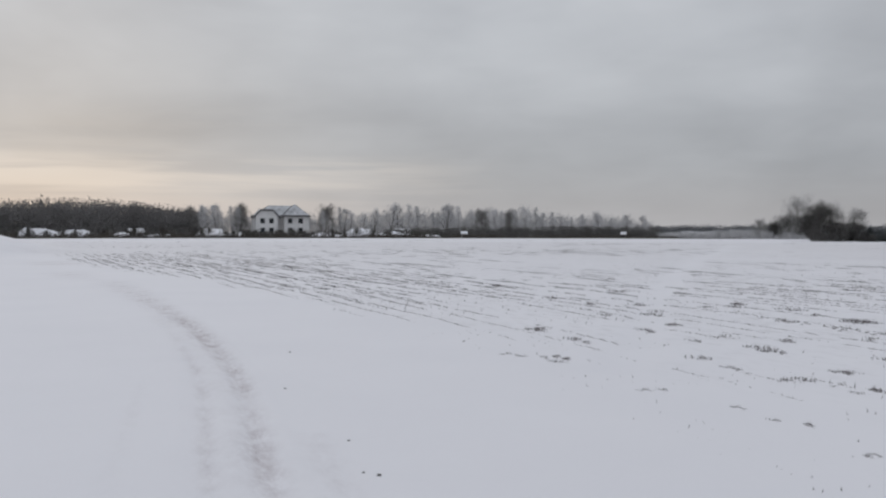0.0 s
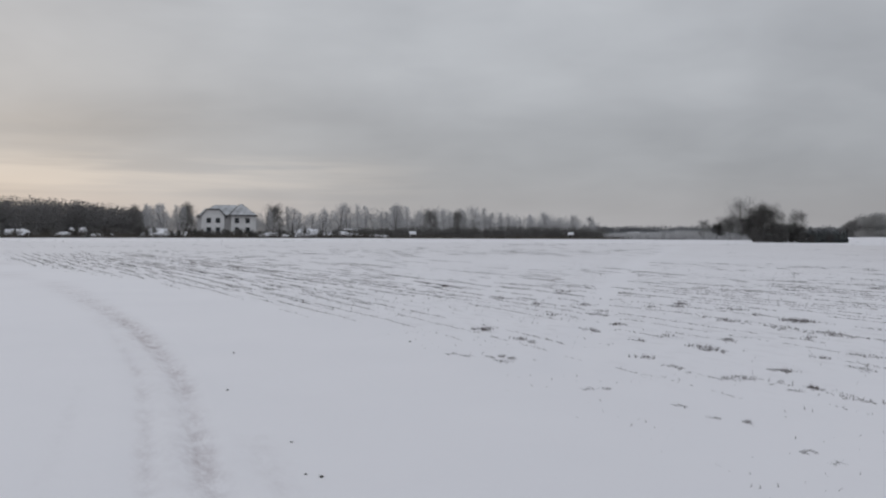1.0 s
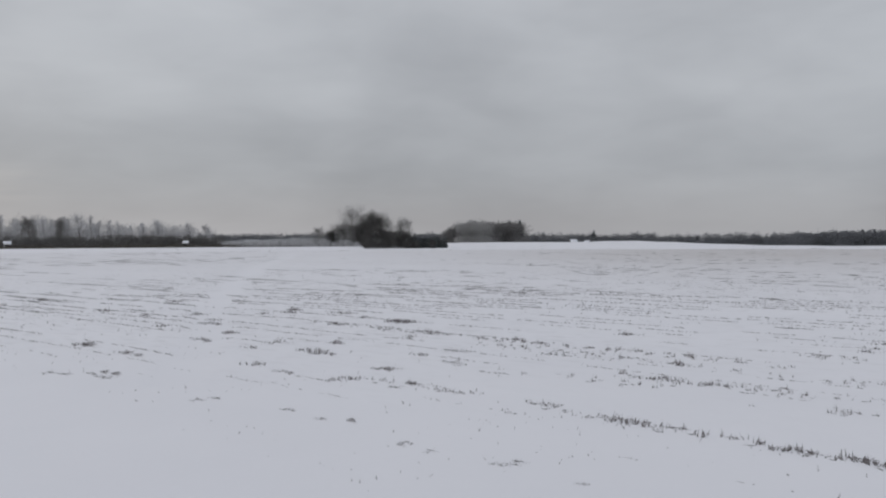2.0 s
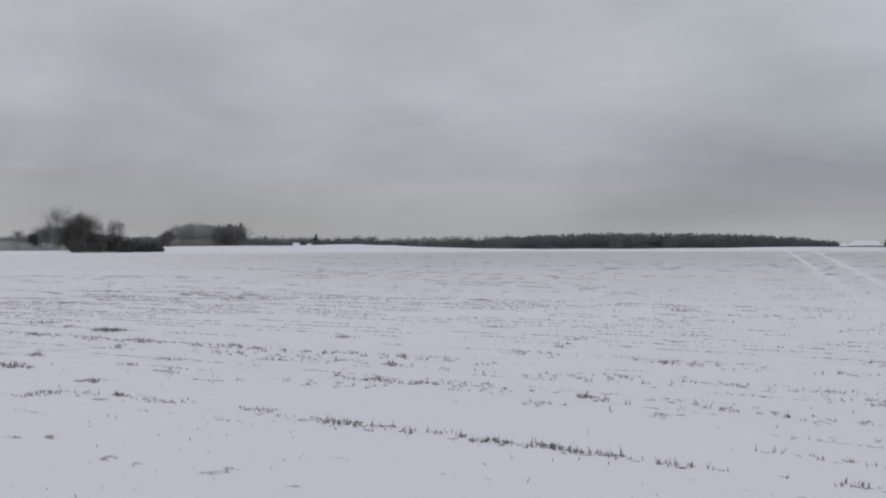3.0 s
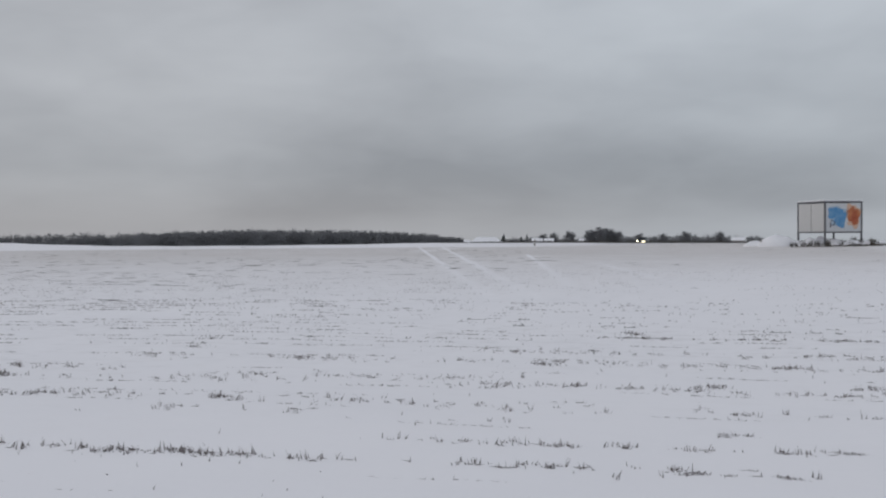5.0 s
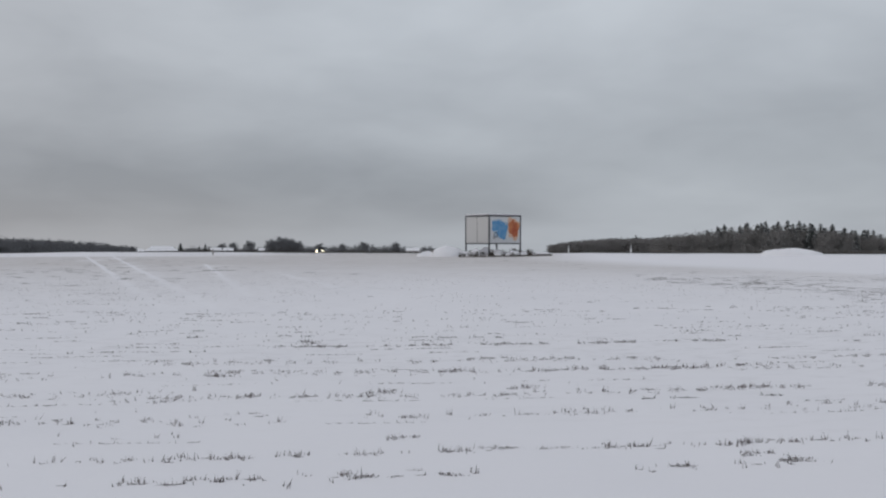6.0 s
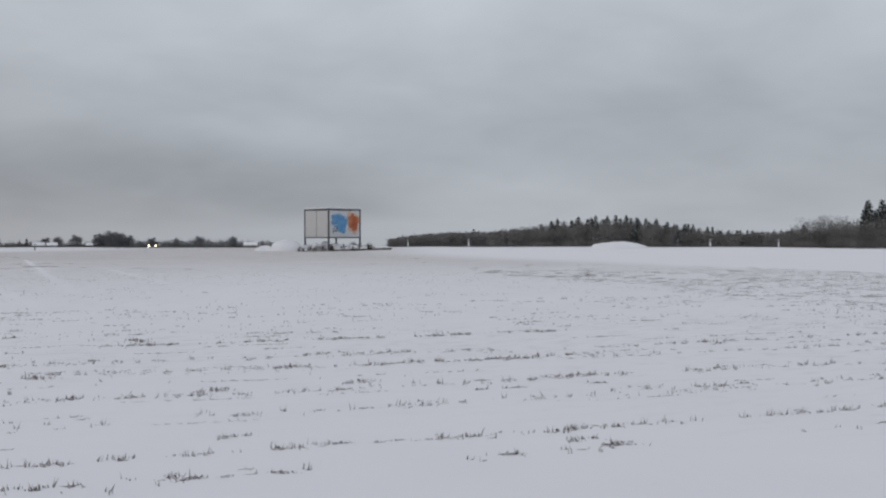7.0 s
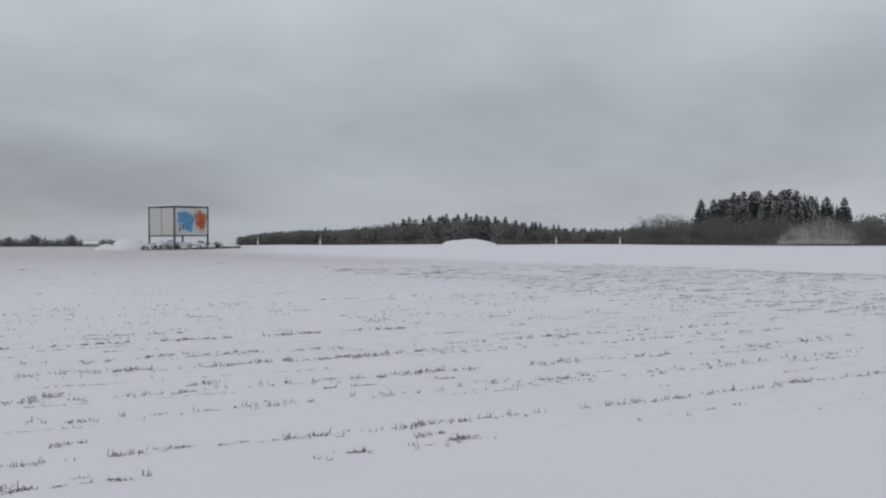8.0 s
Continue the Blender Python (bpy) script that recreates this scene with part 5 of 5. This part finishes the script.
def stubble():
    """Rows of broken stalks in small tufts, and thin broken lines of stubble that hardly shows between them."""
    r = np.random.default_rng(101)
    b = Bits()
    for u, stretches in STANDING:
        for y0, y1, w in stretches:
            y = r.uniform(y0 - 0.15, y1 + 0.15, int((y1 - y0) * w * 42))
            x = u + row_bend(y) + r.normal(0, 1, len(y)) * (0.10 if w < 0.78 else 0.05) + 0.05 * np.sin(y * 0.9 + u)
            keep = r.uniform(0, 1, len(y)) < 0.25 + 0.75 * smooth(-0.5, 0.5, lumps(x, y, 2.6, int(u * 10)))
            x, y = x[keep], y[keep]
            k = r.integers(1, 5, len(x))
            tall = (0.020 + 0.050 * r.uniform(0, 1, len(x)) ** 1.4) * (0.75 + 0.35 * w)
            X, Y = np.repeat(x, k) + r.normal(0, 0.016, k.sum()), np.repeat(y, k) + r.normal(0, 0.022, k.sum())
            stalks(b, r, X, Y, np.repeat(tall, k) * r.uniform(0.45, 1.15, k.sum()))
            # straw lying at the foot of the row
            n = int(len(x) * 0.5)
            xs, ys = x[:n] + r.normal(0, 0.02, n), y[:n]
            way = np.stack([-0.27 * np.ones(n) + r.normal(0, 0.25, n), np.ones(n), r.uniform(0.0, 0.1, n)], 1) * (r.uniform(0.03, 0.10, n) * r.choice([-1, 1], n))[:, None]
            b.spikes(np.stack([xs, ys, gz(xs, ys) - 0.001], 1), way, 0.0085 * np.clip(np.hypot(xs, ys) / 10, 0.8, 1.6), 0.7)
    # thin lines along the other rows, broken up by drifts
    taken = [u for u, _ in STANDING]
    us, ys = [], []
    for u in np.arange(-0.4, 24.0, 0.62):
        if min(abs(u - k) for k in taken) < 0.2:
            continue
        y = -14.0
        while y < (62 if u < 10 else 26):
            y += r.exponential(1.4 if u > 14.5 else 0.75 if u > 9 or y > 12 else 2.0)
            run = r.uniform(0.25, 1.3) * (1 + 2.2 * float(smooth(11, 20, y)))
            if y > 3.5 or r.uniform() < 0.55:
                yy = np.arange(y, y + run, 0.04)
                us.append(np.full(len(yy), u)), ys.append(yy)
            y += run
    us, ys = np.concatenate(us), np.concatenate(ys)
    ys = ys + r.uniform(-0.03, 0.03, len(ys))
    xs = us + row_bend(ys) + 0.04 * np.sin(ys * 0.9 + us) + r.normal(0, 0.018, len(ys))
    ok = (r.uniform(0, 1, len(ys)) < 0.85 * stubble_amount(xs, ys)) & (np.hypot(xs, ys) > 6)
    xs, ys = xs[ok], ys[ok]
    n = len(xs)
    way = np.stack([row_bend(ys + 0.5) - row_bend(ys - 0.5) + r.normal(0, 0.06, n), np.ones(n), np.zeros(n)], 1) * (r.uniform(0.04, 0.12, n) * np.clip(ys / 16, 1, 2.5) * r.choice([-1, 1], n))[:, None]
    b.spikes(np.stack([xs, ys, gz(xs, ys) - 0.002], 1), way, 0.0100 * r.uniform(0.4, 1.4, n) * np.clip(np.hypot(xs, ys) / 11, 0.7, 2.2), 0.8)
    few = r.uniform(0, 1, n) < 0.5
    stalks(b, r, xs[few], ys[few], 0.010 + 0.030 * r.uniform(0, 1, few.sum()) ** 2)
    # sparse short stubble over the middle of the field
    for u in np.arange(16.0, 60, 0.62):
        y = np.arange(-18, 46, 0.022)
        y = y + r.uniform(-0.03, 0.03, len(y))
        x = u + row_bend(y) + r.normal(0, 0.09, len(y)) + 0.05 * np.sin(y * 0.9 + u)
        d = np.hypot(x, y)
        keep = (r.uniform(0, 1, len(y)) < r.uniform(0.2, 0.7) * smooth(0.0, 0.8, lumps(x * 0.4, y, 1.7, int(u * 10))) * stubble_amount(x, y) * np.clip(1.25 - d / 45, 0.15, 1)) & (d < 48)
        stalks(b, r, x[keep], y[keep], 0.012 + 0.045 * r.uniform(0, 1, keep.sum()) ** 2, 0.4, 0.0052)
    # single stalks strewn between the rows
    n = 6500
    u, y = 5.2 + 40 * r.uniform(0, 1, n) ** 1.7, r.uniform(-18, 26, n)
    x = u + row_bend(y)
    ok = r.uniform(0, 1, n) < stubble_amount(x, y) * smooth(-0.3, 0.7, lumps(x, y, 0.5, 311))
    stalks(b, r, x[ok], y[ok], 0.012 + 0.04 * r.uniform(0, 1, ok.sum()) ** 2, 0.35, 0.0052)
    # a few more in the drifted corner, where the rows run out
    n = 380
    u, y = 3.8 + 3.4 * r.uniform(0, 1, n), r.uniform(5, 15, n)
    x = u + row_bend(y)
    ok = lumps(x, y, 1.3, 317) > 0.1
    stalks(b, r, x[ok], y[ok], 0.008 + 0.026 * r.uniform(0, 1, ok.sum()) ** 2, 0.35, 0.0046)
    return tagged(new("stubble_rows", b.mesh("stubble_rows", M_STUB)), "rows of short brown stubble poking out of snow", "stubble", kind="stuff")


def clods():
    """Low dark ribs of soil and straw along the rows, farther into the field."""
    r = np.random.default_rng(103)
    b = Bits()
    n = 60000
    u = -1.0 + 174 * r.uniform(0, 1, n) ** 1.8
    y = r.uniform(-70, 170, n)
    u = np.round(u / 0.62) * 0.62
    x = u + row_bend(y) + r.normal(0, 0.05, n) + 0.05 * np.sin(y * 0.9 + u)
    d = np.hypot(x, y)
    long = smooth(12, 22, y)
    patchy = (0.8 * lumps(u * 9.1, y * 0.6, 0.9, 77)) * (1 - 0.35 * long) + 0.35 * lumps(x * 0.8, y * 0.3, 0.9, 76) * long + 0.45 * lumps(x, y, 0.09, 78)
    row_strength = np.sin(u * 12.9898) * 43758.5453
    row_strength = row_strength - np.floor(row_strength)
    keep = (d > 10) & (d < 175) & (r.uniform(0, 1, n) < stubble_amount(x, y)) & (patchy > 0.42 - (0.22 + 0.2 * smooth(0.5, 0.15, x / np.maximum(y, 1))) * long * (d < 75) + 0.10 * smooth(24, 34, d) * (1 - long) - 0.5 * smooth(16, 4, headland(x, y)) * (y < -6) * smooth(66, 40, x)) & (r.uniform(0, 1, n) < (1.1 - d / 190) * (1 - 0.55 * smooth(20, 34, d) * (1 - long))) & (r.uniform(0, 1, n) < 0.25 + 0.85 * row_strength)
    x, y, d, long = x[keep], y[keep], d[keep], long[keep]
    # ploughed strip along the headland, where the soil shows most
    m = 3400
    xe, off = 17 + 50 * r.uniform(0, 1, m) ** 1.2, 0.5 + 17 * r.uniform(0, 1, m) ** 1.3
    ye = -8.1 + (xe - 92.6) * 16.9 / 58.8 + off * 1.04
    ok = (lumps(xe, ye, 0.28, 88) > -0.5) & (ye < -4) & (r.uniform(0, 1, m) < 1 - smooth(30, 56, xe))
    x, y = np.concatenate([x, xe[ok]]), np.concatenate([y, ye[ok]])
    d, long = np.hypot(x, y), np.concatenate([long, np.zeros(ok.sum())])
    n = len(x)
    l = r.uniform(0.06, 0.26, n) * np.clip(d / 18, 0.8, 2.2) * (1 + 2.0 * long * smooth(0.5, 0.15, x / np.maximum(y, 1)))
    slope = row_bend(y + 0.5) - row_bend(y - 0.5)
    way = np.stack([slope, np.ones(n), np.zeros(n)], 1)
    way = way / np.linalg.norm(way, axis=1, keepdims=True) * l[:, None]
    p = np.stack([x, y, gz(x, y) - 0.004], 1)
    rad = r.uniform(0.007, 0.020, n) * np.clip(d / 28, 0.8, 1.5) * (0.36 + 0.64 * smooth(3.0, 6.5, row_u(x, y))) * (1 - 0.4 * smooth(18, 8, headland(x, y)) * (y < 0))
    for s in (1, -1):
        b.spikes(p, way * s + [0, 0, 0.002], rad, 0.8)
    k = 3
    m = n * k
    X, Y = np.repeat(p[:, 0], k) + r.normal(0, 0.03, m), np.repeat(p[:, 1], k) + np.repeat(l, k) * r.uniform(-0.9, 0.9, m)
    X = X + slope.repeat(k) * (Y - np.repeat(p[:, 1], k))
    h = r.uniform(0.015, 0.05, m)
    ok = np.hypot(X, Y) < 60
    b.spikes(np.stack([X, Y, np.repeat(p[:, 2], k)], 1)[ok], np.stack([r.normal(0, 0.02, m), r.normal(0, 0.02, m), h], 1)[ok], 0.011)
    return tagged(new("soil_ribs", b.mesh("soil_ribs", M_SOIL)), "low dark ribs of soil and straw along field rows", "soil", kind="stuff")


stubble()
clods()


def tuft_mesh(seed, n, size):
    r = np.random.default_rng(seed)
    st, cl = Bits(), Bits()
    core = r.normal(0, 0.07, (3, 2)) * [0.7, 1.4]
    at = core[r.integers(0, 3, n)] + r.normal(0, 0.045, (n, 2)) * [0.8, 1.3]
    p = np.stack([at[:, 0], at[:, 1], np.full(n, -0.004)], 1) * size
    h = (0.012 + 0.045 * r.uniform(0, 1, n) ** 1.6) * size
    st.spikes(p, np.stack([r.normal(0, 0.4, n) * h, r.normal(0, 0.4, n) * h, h], 1), 0.0058 * r.uniform(0.7, 1.5, n))
    m = 4
    c = np.concatenate([core[r.integers(0, 3, m)] + r.normal(0, 0.03, (m, 2)) * [0.7, 1.3], np.full((m, 1), -0.004)], 1) * size
    cl.spikes(c, np.stack([r.normal(0, 0.02, m), r.normal(0, 0.045, m), r.uniform(0.004, 0.016, m)], 1) * size, 0.013 * size, 0.8)
    return st.mesh("straw_clump", M_STUB), cl.mesh("soil_clod", M_SOIL)


TUFTS = []
for k in range(5):
    s, c = tuft_mesh(200 + k, 34 + 7 * k, 1.0)
    TUFTS.append(Kind("stubble_tuft", "tuft of broken stubble on a frozen soil clod", "stubble tuft", "stubble tufts", [("straw_clump", s, "", "stuff"), ("soil_clod", c, "dark frozen clod", "stuff")]))
CORNER = [(3.0, 17.6, 1.4), (4.1, 20.3, 1.9), (4.3, 18.9, 1.4), (3.3, 15.0, 1.9), (3.8, 15.9, 1.6), (3.2, 11.8, 1.6), (4.1, 14.1, 1.8), (4.3, 12.8, 1.5), (4.4, 12.3, 1.5), (4.9, 13.6, 1.5), (6.0, 19.6, 1.7), (5.4, 19.6, 1.4), (3.9, 10.1, 1.1), (4.5, 10.5, 1.1), (4.3, 9.4, 1.0), (2.2, 9.5, 1.0), (2.0, 9.5, 1.0), (1.4, 11.5, 1.3), (1.3, 11.8, 1.1), (2.0, 13.4, 1.1), (1.9, 13.7, 1.0), (0.8, 12.2, 1.1), (1.0, 12.0, 1.0), (2.7, 8.5, 0.9), (3.0, 7.8, 0.9), (2.8, 8.0, 0.9), (6.9, 17.7, 1.5), (6.2, 24.6, 1.6), (3.4, 10.9, 1.2), (3.1, 20.3, 1.6), (3.6, 13.6, 1.3)]
SCATTERED = [(1.5, 27.0, 2.0), (2.5, 22.0, 2.0), (5.4, 31.1, 2.0), (7.0, 19.0, 2.0), (7.3, 16.4, 2.0), (1.5, 15.0, 1.7), (1.9, 13.8, 1.5), (3.6, 10.1, 1.2), (4.6, 24.8, 2.0), (4.1, 17.9, 2.0), (1.4, 11.9, 1.3), (7.3, 16.4, 2.0), (6.2, 13.8, 1.7), (7.2, 16.4, 2.0), (7.0, 14.4, 1.8), (6.3, 20.4, 2.0), (7.5, 12.7, 1.6), (9.5, 12.6, 1.8), (4.9, 7.6, 1.0), (1.5, 14.9, 1.7), (1.5, 11.7, 1.3)]
INNER = [(3.5, 5.8, 0.9), (3.4, 5.8, 0.8), (3.1, 6.7, 0.7), (3.0, 6.7, 0.6), (3.6, 5.1, 0.6), (3.1, 6.4, 0.7), (6.1, 11.8, 1.5), (7.1, 10.7, 1.4), (7.8, 9.2, 1.3), (5.4, 11.6, 1.2), (4.5, 10.6, 1.1), (5.1, 6.6, 1.2), (5.5, 5.0, 1.1), (5.6, 4.6, 1.2), (11.9, 9.6, 1.6), (10.8, 9.0, 1.4), (6.9, 8.3, 1.3), (7.1, 7.6, 1.3), (7.6, 5.9, 1.1), (9.3, 3.7, 1.1), (15.1, 3.8, 1.7), (10.2, 1.65, 1.4), (7.95, 0.97, 1.1), (11.1, 3.8, 1.4), (9.65, 2.95, 1.3), (14.5, -5.0, 1.6), (10.8, 0.15, 1.4), (7.75, -1.8, 1.1)]
for k, (x, y, s) in enumerate(CORNER + INNER + SCATTERED):
    TUFTS[k % 5].put(x, y, 0.28 + 0.1 * (k % 3), s * (0.48 + 0.24 * float(smooth(4.8, 6.6, row_u(x, y)))), sink=0.0)
r_f = np.random.default_rng(300)
for k in range(95):
    u, stretches = STANDING[int(r_f.integers(0, len(STANDING)))]
    y0, y1, _ = stretches[int(r_f.integers(0, len(stretches)))]
    y = r_f.uniform(y0, y1)
    x = u + float(row_bend(y)) + r_f.normal(0, 0.06)
    if float(stubble_amount(x, y)) > 0.5:
        TUFTS[k % 5].put(x, y, r_f.uniform(0, 0.6), r_f.uniform(0.3, 0.5), sink=0.0)


def pebble(x, y, s, seed):
    r = np.random.default_rng(seed)
    bm = bmesh.new()
    bmesh.ops.create_icosphere(bm, subdivisions=2, radius=s)
    for v in bm.verts:
        v.co *= 1 + r.uniform(-0.2, 0.2)
        v.co.z *= 0.6
    ob = new("soil_lump", bm_mesh("soil_lump", bm, M_SOIL))
    ob.matrix_world = Matrix.Translation((x, y, float(gz(x, y)) + s * 0.25))
    return tagged(ob, "small dark lump of earth on the snow", "earth lump", "earth lumps by the track")


for k, (x, y, s) in enumerate(((-0.42, 6.25, 0.020), (-0.53, 6.32, 0.013), (-0.72, 7.25, 0.014), (-1.6, 9.6, 0.016), (-2.0, 12.4, 0.02), (0.3, 13.5, 0.02))):
    pebble(x, y, s * 0.8, 400 + k)
